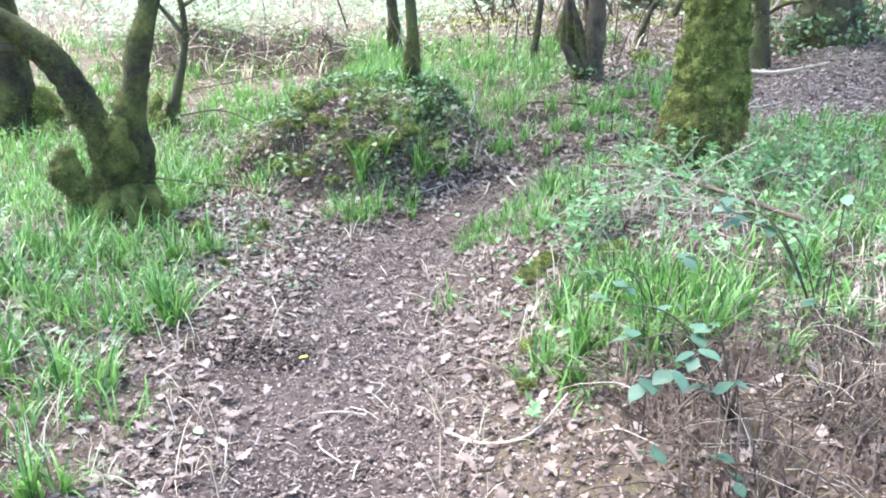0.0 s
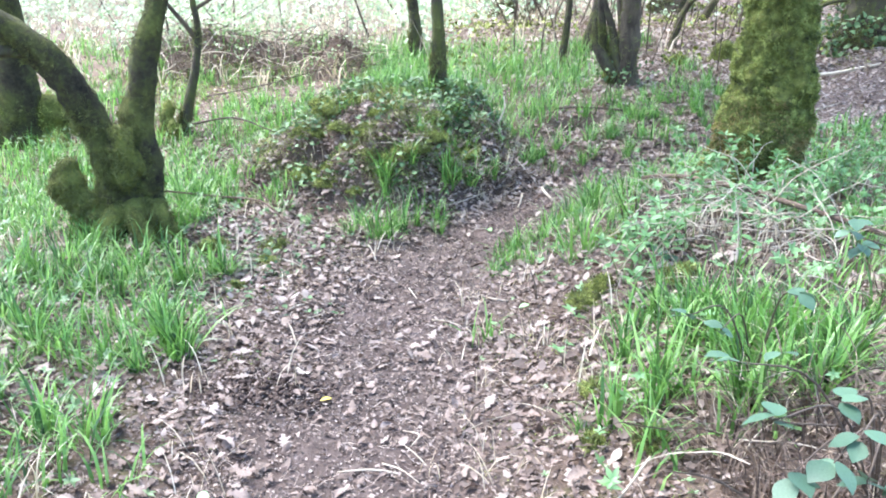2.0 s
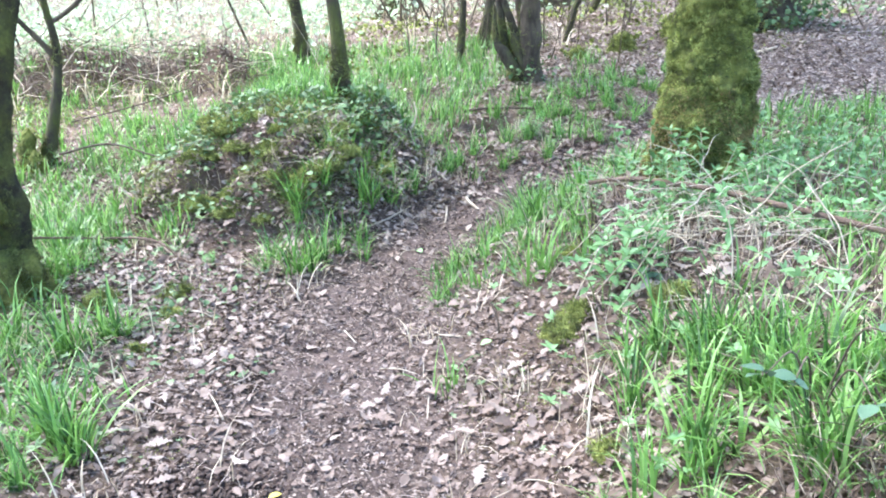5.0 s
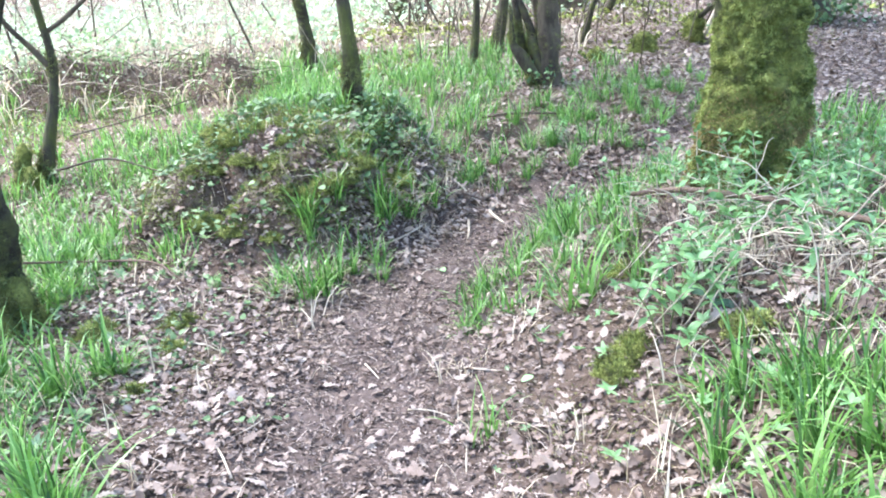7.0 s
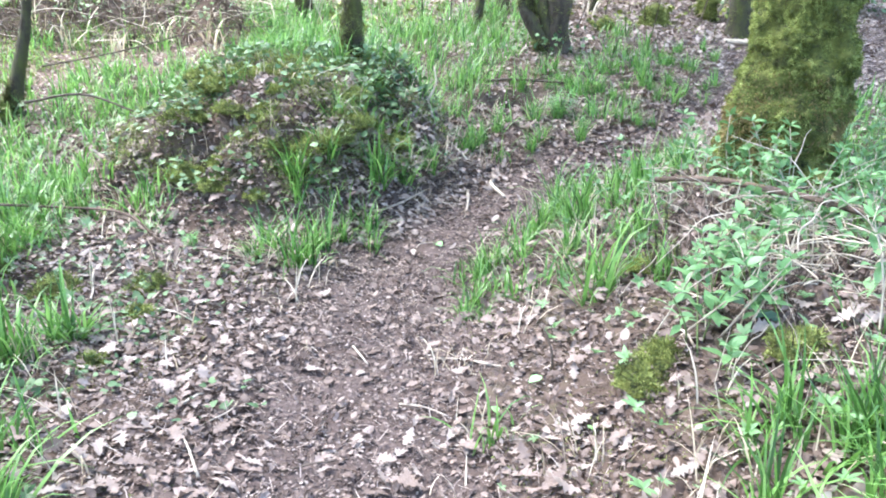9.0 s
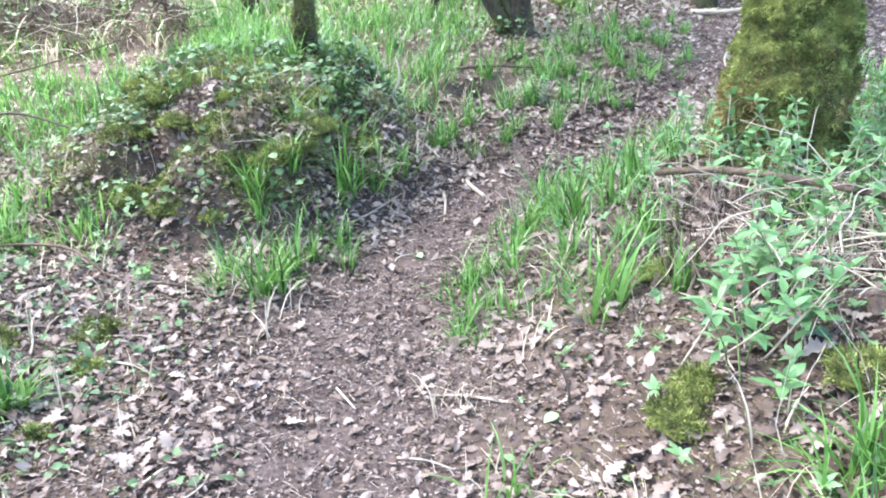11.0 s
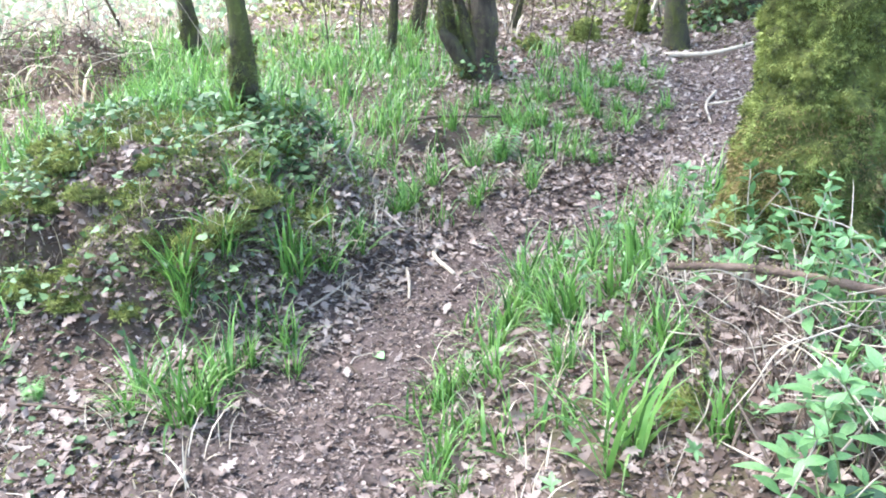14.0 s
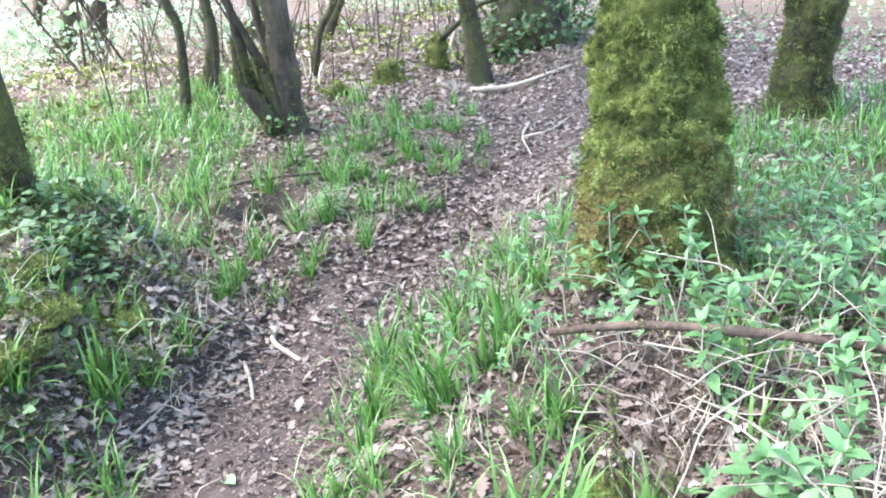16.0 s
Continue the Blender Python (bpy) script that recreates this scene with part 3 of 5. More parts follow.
fa = fuzz(pair, 14000, 0.017, rnd, zmin=0.7, zmax=2.6, droop=1.6, fit=patchy(7, 1, 0.05))
fz = joined([fz, moss_clumps(pair, 4600, 30, 0.028, rnd, zmin=0.66, zmax=2.7, droop=0.8, fit=lambda m, n: foot(m, n) * patchy(9, 4, 0.12)(m, n))])
link_mesh("moss_tassel", fa[0], fa[1], MOSS, oak_trunk, "hanging tassels of moss")["kind"] = "stuff"
link_mesh("moss", fz[0], fz[1], MOSS, oak_trunk, "deep shaggy yellow-green moss")["kind"] = "stuff"
fz = fuzz(pair, 16000, 0.023, rnd, zmin=0.4, zmax=1.2, droop=1.0, fit=lambda m, n: np.exp(-((m[:, 2] - 0.8) / 0.2) ** 2) * patchy(4, 3, 0.15)(m, n))
link_mesh("dry_moss", fz[0], fz[1], DRY_MOSS, oak_trunk, "withered tan moss near the foot")["kind"] = "stuff"
crown(oak, (OX + 0.1, OY + 0.1, 6.1), 0.14, rnd, 3.0, 6, 1200)

# the forked tree beside the grass
fz0 = ground_at(-2.45, 5.84, -0.06)
fork = empty("forked_tree", (-2.45, 5.84, fz0), "dark forked tree with mossy bent stems", "tree")
stem(fork, [(-2.47, 5.83, fz0), (-2.45, 5.83, 0.3), (-2.5, 5.81, 0.58), (-2.62, 5.77, 0.88), (-2.76, 5.71, 1.18), (-3.05, 5.59, 1.47), (-3.61, 5.4, 1.8)], [0.22, 0.165, 0.125, 0.115, 0.105, 0.095, 0.08], MOSSY, moss=6000, moss_size=0.034, moss_top=0.95, flute=0.12, rough=0.42, sides=20)
stem(fork, [(-2.4, 5.86, fz0), (-2.33, 5.89, 0.4), (-2.33, 5.89, 0.83), (-2.26, 5.92, 1.2), (-2.15, 5.96, 1.65), (-2.0, 6.02, 2.41)], [0.22, 0.135, 0.108, 0.092, 0.082, 0.072], MOSSY, moss=4500, moss_size=0.032, moss_top=1.5, rough=0.36, seed=3, sides=20, moss_side=patchy(3, 8, 0.0))
stem(fork, [(-2.78, 5.7, 1.24), (-2.9, 5.65, 1.29), (-3.1, 5.57, 1.3), (-3.5, 5.5, 1.36)], [0.05, 0.046, 0.043, 0.03], sides=10, name="branch", climb=False)
stem(fork, [(-2.5, 5.78, 0.1), (-2.68, 5.73, 0.25), (-2.76, 5.71, 0.42), (-2.75, 5.72, 0.58)], [0.1, 0.105, 0.105, 0.05], MOSS_SKIN, moss=1900, sides=16, name="burr", climb=False, rough=0.6)
stem(fork, [(-2.42, 5.8, 0.3), (-2.4, 5.76, 0.55), (-2.41, 5.75, 0.7), (-2.38, 5.75, 0.8)], [0.1, 0.1, 0.09, 0.05], MOSS_SKIN, moss=1500, sides=16, name="burr", climb=False, rough=0.6)
for bx, by, bz, br in ((-2.2, 5.74, 0.12, 0.11), (-2.54, 5.68, 0.14, 0.1), (-2.36, 5.72, 0.62, 0.075)):
    stem(fork, [(bx + 0.04, by + 0.1, bz - 0.12), (bx, by, bz), (bx, by + 0.01, bz + 0.09), (bx + 0.02, by + 0.06, bz + 0.17)], [br * 0.8, br, br * 0.85, br * 0.4], MOSS_SKIN, moss=1200, sides=14, name="burr", climb=False, rough=0.5, seed=bx * 7)
for a in (3.6, 4.5, 5.4, 6.1):
    pr = tube([(-2.43 + 0.1 * math.cos(a), 5.84 + 0.1 * math.sin(a), 0.25), (-2.43 + 0.27 * math.cos(a), 5.84 + 0.27 * math.sin(a), 0.1), (-2.43 + 0.42 * math.cos(a), 5.84 + 0.42 * math.sin(a), -0.05)], [0.1, 0.08, 0.04], 10, 4, 0.25, 6)
    root = link_mesh("root", pr[0], clean(pr[1]), MOSS_SKIN, fork)
    f2 = joined([fuzz(pr, 2600, 0.014, rnd), moss_clumps(pr, 160, 18, 0.034, rnd)])
    link_mesh("moss", f2[0], f2[1], BARK_MOSS, root)


def plain_tree(name, label, points, radii, mat=BARK, moss=1500, sides=12, **kw):
    x, y = points[0][0], points[0][1]
    z = ground_at(x, y, -0.08)
    t = empty(name, (x, y, z), label, "tree")
    stem(t, [(x, y, z), *points[1:]], radii, mat, moss, sides=sides, **kw)
    return t


# two trees added out of view, only to darken the near ground
plain_tree("shade_tree", "unseen tall tree added to shade the near path", [(-4.6, 3.7, 0.0), (-4.55, 3.75, 1.6), (-4.4, 3.8, 3.2), (-4.1, 3.9, 4.4)], [0.3, 0.24, 0.2, 0.17], GREY_BARK, 600, 12)
plain_tree("shade_tree", "unseen tall tree added behind the walker for shade", [(-2.6, -1.8, 0.0), (-2.5, -1.7, 1.6), (-2.3, -1.5, 3.4), (-2.0, -1.2, 4.6)], [0.3, 0.24, 0.2, 0.17], GREY_BARK, 600, 12)
lt = plain_tree("leaning_tree", "mossy tree leaning at the edge of the wood", [(-4.66, 8.47, 0.2), (-4.62, 8.49, 1.03), (-4.64, 8.48, 1.88), (-4.64, 8.48, 2.16), (-4.6, 8.5, 2.95)], [0.32, 0.2, 0.145, 0.135, 0.11], MOSSY, moss=3800, moss_top=1.5)
stump((-4.36, 8.6), 0.45, 0.17, "old stump under thick moss")
stump((-4.15, 8.3), 0.12, 0.16, "low mossy stump in the grass")
sap = plain_tree("sapling", "slender grey sapling forking low down", [(-3.04, 8.78, 0.3), (-2.97, 8.8, 0.6), (-2.86, 8.83, 1.04), (-2.82, 8.84, 1.4), (-2.86, 8.83, 1.75), (-2.89, 8.82, 2.09), (-2.87, 8.83, 2.92)], [0.075, 0.055, 0.042, 0.036, 0.03, 0.026, 0.02], BARK, 2600, 10, moss_top=1.3)
stem(sap, [(-2.84, 8.84, 1.3), (-2.95, 8.8, 1.46), (-3.1, 8.76, 1.66), (-3.3, 8.7, 2.0)], [0.03, 0.026, 0.022, 0.015], GREY_BARK, sides=8, name="branch", climb=False)
stem(sap, [(-2.83, 8.84, 1.6), (-2.64, 8.9, 1.74), (-2.32, 9.01, 2.05), (-2.0, 9.1, 2.5)], [0.024, 0.02, 0.015, 0.008], GREY_BARK, sides=8, name="branch", climb=False)
stump((-3.2, 8.72), 0.36, 0.075, "small mossy stump beside the sapling", (0.06, 0), 900)
stump((-3.05, 8.55), 0.22, 0.06, "small mossy stump in the grass", (0.0, 0), 700)

plain_tree("thin_tree", "slender mossy trunk on top of the mound", [(-0.28, 7.74, 0.8), (-0.28, 7.75, 1.0), (-0.29, 7.75, 1.43), (-0.33, 7.75, 1.93), (-0.36, 7.75, 2.88)], [0.125, 0.08, 0.062, 0.045, 0.036], BARK, 4200, 14, moss_size=0.026, moss_top=1.6)
plain_tree("thin_tree", "slender mossy trunk beyond the grassy mound", [(-0.72, 12.3, 1.1), (-0.76, 12.3, 1.6), (-0.85, 12.3, 2.2), (-0.95, 12.3, 3.4)], [0.12, 0.085, 0.07, 0.055], BARK, 2200, 12)
mt = plain_tree("many_stemmed_tree", "grey trunk with mossy side stems from one stool", [(1.9, 10.06, 0.84), (1.9, 10.06, 1.05), (1.91, 10.06, 1.49), (1.9, 10.06, 1.95), (1.87, 10.07, 2.83)], [0.18, 0.135, 0.118, 0.108, 0.1], GREY_BARK, 1500, 20, moss_top=1.5, rough=0.28)
gm = ground_at(1.75, 10.1)
stem(mt, [(1.82, 10.05, gm - 0.05), (1.68, 10.13, gm + 0.22), (1.6, 10.16, 1.52), (1.54, 10.18, 1.98), (1.43, 10.22, 2.64)], [0.08, 0.065, 0.045, 0.032, 0.024], BARK, 2200, name="side_stem", sides=10)
stem(mt, [(1.85, 10.0, gm), (1.74, 10.05, gm + 0.4), (1.72, 10.1, 1.45), (1.49, 10.2, 2.08), (1.35, 10.2, 2.6)], [0.07, 0.06, 0.045, 0.03, 0.02], BARK, 700, name="side_stem", sides=10)
stem(mt, [(1.78, 10.0, gm), (1.6, 10.02, gm + 0.3), (1.52, 10.05, 1.3), (1.5, 10.08, 1.7)], [0.08, 0.07, 0.04, 0.01], BARK, 900, name="side_stem", sides=10, climb=False)
stem(mt, [(1.9, 10.2, gm), (1.84, 10.25, 1.5), (1.78, 10.3, 2.1), (1.7, 10.3, 2.9)], [0.05, 0.04, 0.035, 0.025], GREY_BARK, 0, name="side_stem", sides=8, climb=False)
plain_tree("pole_tree", "thin mossy pole of a tree in the grass", [(1.27, 11.23, 1.0), (1.34, 11.22, 1.77), (1.26, 11.24, 2.08), (1.19, 11.25, 2.81)], [0.06, 0.044, 0.037, 0.028], BARK, 700, 8)
plain_tree("pole_tree", "thin mossy tree behind the grass", [(1.72, 12.07, 1.1), (1.85, 12.04, 1.77), (1.83, 12.04, 2.11), (1.84, 12.04, 2.93)], [0.1, 0.068, 0.056, 0.042], BARK, 900, 8)
plain_tree("leaning_pole", "thin stem leaning over the leaf litter", [(2.97, 12.2, 1.1), (3.09, 12.15, 1.68), (3.3, 12.08, 2.03), (3.6, 11.96, 2.73)], [0.06, 0.044, 0.038, 0.028], BARK, 500, 8)
plain_tree("leaning_pole", "thin stem leaning among fallen leaves", [(3.95, 14.3, 1.3), (4.15, 14.2, 1.9), (4.5, 14.1, 2.7)], [0.08, 0.06, 0.04], BARK, 500, 8)
plain_tree("slope_tree", "dark trunk on the leafy slope", [(4.23, 10.61, 1.0), (4.2, 10.63, 1.53), (4.16, 10.65, 1.87), (4.1, 10.7, 2.7)], [0.16, 0.1, 0.088, 0.07], BARK, 900, 12, moss_top=1.7)
it = plain_tree("ivy_tree", "broad trunk hung with moss and ivy", [(5.33, 11.1, 1.2), (5.32, 11.1, 1.6), (5.3, 11.12, 1.85), (5.32, 11.11, 2.76)], [0.5, 0.42, 0.38, 0.31], BARK, 4200, 18, moss_size=0.05)
plain_tree("mossy_tree", "mossy ivied trunk in lush grass", [(4.85, 7.23, 0.7), (4.87, 7.19, 1.09), (4.89, 7.16, 1.4), (4.9, 7.15, 1.56), (4.92, 7.12, 2.11)], [0.27, 0.19, 0.185, 0.19, 0.16], MOSSY, 4200, 18, moss_size=0.045, rough=0.3, moss_side=patchy(4, 2, 0.25), moss_top=2.6)
plain_tree("far_tree", "mossy trunk in the bright clearing", [(0.82, 18.5, 1.6), (1.14, 18.48, 2.38), (1.28, 18.47, 2.65), (1.73, 18.43, 3.71)], [0.24, 0.145, 0.135, 0.11], BARK, 900, 10, moss_size=0.06)
plain_tree("far_tree", "grey trunk in the bright clearing", [(1.51, 19.1, 1.8), (1.71, 19.08, 2.67), (1.95, 19.05, 3.8)], [0.24, 0.15, 0.13], GREY_BARK, 500, 10, moss_size=0.06)
plain_tree("far_tree", "ivied trunk among far undergrowth", [(4.3, 17.7, 1.7), (4.35, 17.7, 2.4), (4.4, 17.7, 3.6)], [0.45, 0.33, 0.25], BARK, 1500, 12, moss_size=0.07)
stump((3.41, 11.1), 0.26, 0.14, "round mossy stump in leaf litter")
stump((4.24, 11.58), 0.38, 0.11, "leaning mossy stump in leaf litter", (0.08, -0.05))
stump((2.75, 11.0), 0.12, 0.1, "low mossy stump in leaf litter")

# ---- leaf litter ----


def places(n, x0, x1, y0, y1, rnd, keep):
    x, y = rnd.uniform(x0, x1, n), rnd.uniform(y0, y1, n)
    k = rnd.random(n) < keep(x, y)
    return x[k], y[k]


def leaf_cover(x, y):
    d = np.abs(off_path(x, y))
    clump = 0.5 + 0.5 * np.sin(4.1 * x + 1.7 * np.sin(2.9 * y)) * np.sin(3.7 * y + 1.3 * np.sin(3.3 * x))
    fine = 0.6 + 0.4 * np.sin(11.0 * x + 2.0 * np.sin(7.0 * y)) * np.sin(9.5 * y + 1.7 * np.sin(8.0 * x))
    far = smooth(6.8, 7.8, y)
    c = 0.1 + 0.35 * far + (0.9 - 0.35 * far) * smooth(0.2, 0.6, d) * (0.1 + 0.9 * clump * fine)
    c = c * (0.55 + 0.45 * smooth(2.2, 3.6, y))
    c = c * (1 - 0.85 * np.exp(-(((x + 0.93) / 0.32) ** 2 + ((y - 3.5) / 0.2) ** 2))) * (1 - 0.6 * np.exp(-(((x + 0.5) / 0.42) ** 2 + ((y - 2.45) / 0.5) ** 2)))
    c = c * (1 - 0.6 * np.clip(grassy(x, y), 0, 1)) * (1 - 0.5 * mound_part(x, y)) * (1 - 0.6 * smooth(0.55, 0.8, x) * (1 - smooth(2.6, 2.9, y)))
    return c


def lay_leaves(name, label, n, box, sizes, rnd, keep, flat=0.32, mat=DEAD_LEAF, shapes=OAK_LEAVES):
    x, y = places(n, *box, rnd, keep)
    z = ground_height(x, y)
    kinds = rnd.integers(0, len(shapes), len(x))
    pairs = []
    for k, t in enumerate(shapes):
        m = kinds == k
        c = m.sum()
        where = np.stack([x[m], y[m], z[m] + rnd.uniform(0.0, 0.028, c)], -1)
        pairs.append(scatter(t, where, turns(rnd.uniform(0, 6.3, c), rnd.normal(0.05, flat, c), rnd.normal(0, flat * 1.1, c)), sizes[0] + (sizes[1] - sizes[0]) * rnd.random(c) ** 1.6))
    v, f = joined(pairs)
    return tagged(link_mesh(name, v, f, mat), label, "leaf litter", kind="stuff")


lay_leaves("leaf_litter", "brown and pale fallen oak leaves beside the path", 120000, (-3.2, 2.6, 0.9, 8.6), (0.014, 0.06), rng, leaf_cover)
lay_leaves("leaf_crumbs", "small broken leaf pieces trodden into the path", 24000, (-1.8, 4.4, 1.2, 11.0), (0.01, 0.03), rng, lambda x, y: 1 - 0.95 * smooth(0.3, 1.1, np.abs(off_path(x, y))), 0.22)
lay_leaves("leaf_litter", "fallen leaves thick on the slope behind the oak", 40000, (1.5, 9.5, 5.8, 15.5), (0.035, 0.08), rng, lambda x, y: (0.15 + 0.85 * leaf_cover(x, y)) * (1 - 0.65 * smooth(2.6, 3.4, x)), 0.2)
lay_leaves("leaf_litter", "scattered fallen leaves under far trees", 16000, (-9.0, 1.5, 7.0, 16.0), (0.04, 0.08), rng, lambda x, y: 0.6 * leaf_cover(x, y))
def lay_flakes(name, label, n, box, sizes, rnd, keep, mat=FLAKES):
    x, y = places(n, *box, rnd, keep)
    c = len(x)
    where = np.stack([x, y, ground_height(x, y) + rnd.uniform(-0.004, 0.014, c)], -1)
    v, f = scatter(FLAKE, where, turns(rnd.uniform(0, 6.3, c), rnd.normal(0, 0.35, c), rnd.normal(0, 0.35, c)), rnd.uniform(*sizes, c))
    return tagged(link_mesh(name, v, f, mat, smooth_faces=False), label, "leaf litter", kind="stuff")


lay_flakes("leaf_flakes", "crumbled leaf flakes and bark on the soil", 210000, (-3.0, 2.6, 1.0, 8.6), (0.006, 0.026), rng, lambda x, y: 0.85 + 0 * x)
lay_flakes("leaf_flakes", "crumbled leaves on the far slope", 60000, (-4.0, 8.0, 7.5, 13.0), (0.015, 0.045), rng, lambda x, y: 0.8 - 0.3 * smooth(2.4, 3.6, x), PALE_LEAF)
lay_flakes("leaf_flakes", "pale leaf crumbs strewn over path and litter", 36000, (-2.4, 1.6, 1.2, 7.6), (0.006, 0.02), rng, lambda x, y: 0.7 + 0 * x, PALE_LEAF)
lay_leaves("leaf_litter", "fallen leaves caught on the mound", 9000, (-1.9, 0.6, 6.2, 8.4), (0.025, 0.065), rng, lambda x, y: (mound_part(x, y) > 0.05) * 0.9, 0.6)
lay_leaves("leaf_litter", "fallen leaves on the wood floor behind", 16000, (-9.0, 9.0, -7.0, 2.0), (0.03, 0.07), rng, lambda x, y: smooth(0.2, 0.7, np.abs(off_path(x, y))) * smooth(-7, -3, y) * (1 - smooth(0.8, 2.0, y)))

lay_leaves("leaf_litter", "fallen leaves along the foot of the mound", 3600, (-0.5, 0.75, 6.2, 7.5), (0.03, 0.08), rng, lambda x, y: 0.9 * smooth(0.12, 0.35, -off_path(x, y)), 0.45, PALE_LEAF, LOBED)


def pale_cover(x, y):
    spots = np.clip(np.sin(3.7 * x + 2.1 * np.sin(2.3 * y)) * np.sin(3.1 * y + 1.9 * np.sin(2.9 * x)) * 1.6, 0, 1)
    return leaf_cover(x, y) * (0.25 + 0.75 * spots)


lay_leaves("pale_litter", "bleached pale leaves lying on the litter", 19000, (-3.0, 2.6, 1.0, 8.6), (0.035, 0.1), rng, pale_cover, 0.25, PALE_LEAF, LOBED)
lay_leaves("oak_leaves", "whole lobed oak leaves lying on the litter", 20000, (-3.0, 2.4, 1.0, 8.2), (0.045, 0.105), rng, leaf_cover, 0.28, DEAD_LEAF, LOBED)
lay_leaves("pale_litter", "bleached leaves caught on the mound", 1800, (-1.9, 0.4, 6.2, 8.2), (0.03, 0.07), rng, lambda x, y: (mound_part(x, y) > 0.1) * 0.8, 0.6, PALE_LEAF)
lay_leaves("pale_litter", "bleached leaves on the far slope", 48000, (1.0, 9.0, 6.2, 14.0), (0.025, 0.075), rng, lambda x, y: (0.25 + 0.6 * leaf_cover(x, y)) * (0.5 + 0.5 * smooth(2.2, 3.4, x)), 0.16, PALE_LEAF)

# ---- grass ----


def tuft_mesh(seed, n, tall, old=False):
    r = np.random.default_rng(seed)
    rad, a = 0.045 * np.sqrt(r.random(n)), r.uniform(0, 6.3, n)
    where = np.stack([rad * np.cos(a), rad * np.sin(a), -0.02 + 0 * a], -1)
    return blades(where, r.uniform(0.35, 1.15, n) * tall, r.uniform(0.006, 0.013, n), 0.5, r, flop=(0.3, 2.3))


tuft_kinds = []
for i in range(7):
    v, f = tuft_mesh(40 + i, 28 + 4 * i, 0.27 + 0.03 * (i % 3))
    o = link_mesh("grass_tuft", v, f, GRASS)
    tuft_kinds.append(o.data)
    bpy.data.objects.remove(o)


def tuft(x, y, size, rnd, label="bright green woodrush tuft growing from leaf litter"):
    o = new("grass_tuft", tuft_kinds[int(rnd.integers(0, len(tuft_kinds)))])
    o.matrix_world = pose(x, y, ground_at(x, y, -0.01), 0, 0, float(rnd.uniform(0, 360))) @ Matrix.Diagonal((size, size, size * float(rnd.uniform(0.85, 1.15)), 1))
    return tagged(o, label, "grass tuft", "woodrush tufts")


rnd = np.random.default_rng(21)
for x, y, s in [(-0.66, 5.76, 1.45), (-0.58, 5.84, 1.1), (-0.8, 6.0, 1.15), (-0.51, 6.05, 1.25), (-0.4, 6.18, 0.9), (-0.22, 6.13, 0.75), (-0.23, 6.3, 1.0), (-0.65, 6.52, 1.3), (-0.72, 6.6, 0.9), (-0.46, 6.58, 1.2), (-0.17, 6.63, 1.3), (-0.1, 6.7, 0.9), (0.03, 6.74, 1.1), (0.2, 6.95, 0.95), (-0.42, 6.85, 1.0), (-0.86, 5.86, 0.8),
                (0.62, 4.8, 1.5), (0.68, 4.86, 1.0), (0.14, 5.17, 0.85), (0.22, 5.08, 0.6), (0.52, 5.6, 1.1), (0.35, 5.71, 0.8), (0.46, 5.74, 0.8), (0.72, 6.04, 1.05), (0.62, 5.92, 0.9), (1.04, 6.28, 1.15), (1.27, 6.3, 1.0), (1.26, 5.9, 1.0), (1.6, 6.3, 0.9), (1.98, 6.45, 1.1), (0.97, 5.18, 1.25), (0.9, 5.3, 0.9), (0.3, 5.66, 0.65), (0.32, 5.4, 0.65), (0.82, 5.7, 1.1), (0.9, 5.95, 1.1), (1.05, 5.7, 1.1), (0.7, 5.4, 0.9), (1.12, 6.08, 0.9), (0.86, 6.2, 0.9), (0.84, 4.66, 0.8),
                (0.6, 7.62, 1.25), (0.7, 7.74, 1.1), (0.52, 7.52, 0.9), (1.05, 7.58, 0.9), (1.16, 7.72, 0.8), (0.85, 7.9, 0.9), (0.5, 3.05, 0.6), (0.36, 3.0, 0.5), (1.2, 8.1, 0.9)]:
    tuft(x, y, s, rnd)
xs, ys = places(900, -2.7, 1.8, 2.2, 7.4, rnd, lambda x, y: np.clip(grassy(x, y), 0, 1) * 0.62)
for x, y in list(zip(xs, ys))[:210]:
    tuft(float(x), float(y), float(rnd.uniform(0.75, 1.35)), rnd, "lush green woodrush tuft in the grass")

xs, ys = places(260, 1.2, 3.7, 7.7, 9.9, rnd, lambda x, y: (off_path(x, y) < -0.25) * (off_path(x, y) > -1.7) * 0.9)
for x, y in list(zip(xs, ys))[:72]:
    tuft(float(x), float(y), float(rnd.uniform(0.45, 0.95)), rnd, "small woodrush tuft beside the far path")
xs, ys = places(120, 0.44, 1.25, 2.7, 3.6, rnd, lambda x, y: 0.7 + 0 * x)
for x, y in list(zip(xs, ys))[:30]:
    tuft(float(x), float(y), float(rnd.uniform(0.8, 1.25)), rnd, "lush woodrush tuft on the bank by the brambles")


def grass_field(name, label, n, box, per, tall, rnd, keep, mat=GRASS, width=(0.007, 0.0145), lean=0.5):
    x, y = places(n, *box, rnd, keep)
    x, y = np.repeat(x, per), np.repeat(y, per)
    x, y = x + rnd.normal(0, 0.045, len(x)), y + rnd.normal(0, 0.045, len(x))
    k = np.abs(off_path(x, y)) > 0.25
    x, y = x[k], y[k]
    v, f = blades(np.stack([x, y, ground_height(x, y) - 0.02], -1), rnd.uniform(0.4, 1.15, len(x)) * tall, rnd.uniform(*width, len(x)), lean, rnd)
    return tagged(link_mesh(name, v, f, mat), label, "grass", kind="stuff")


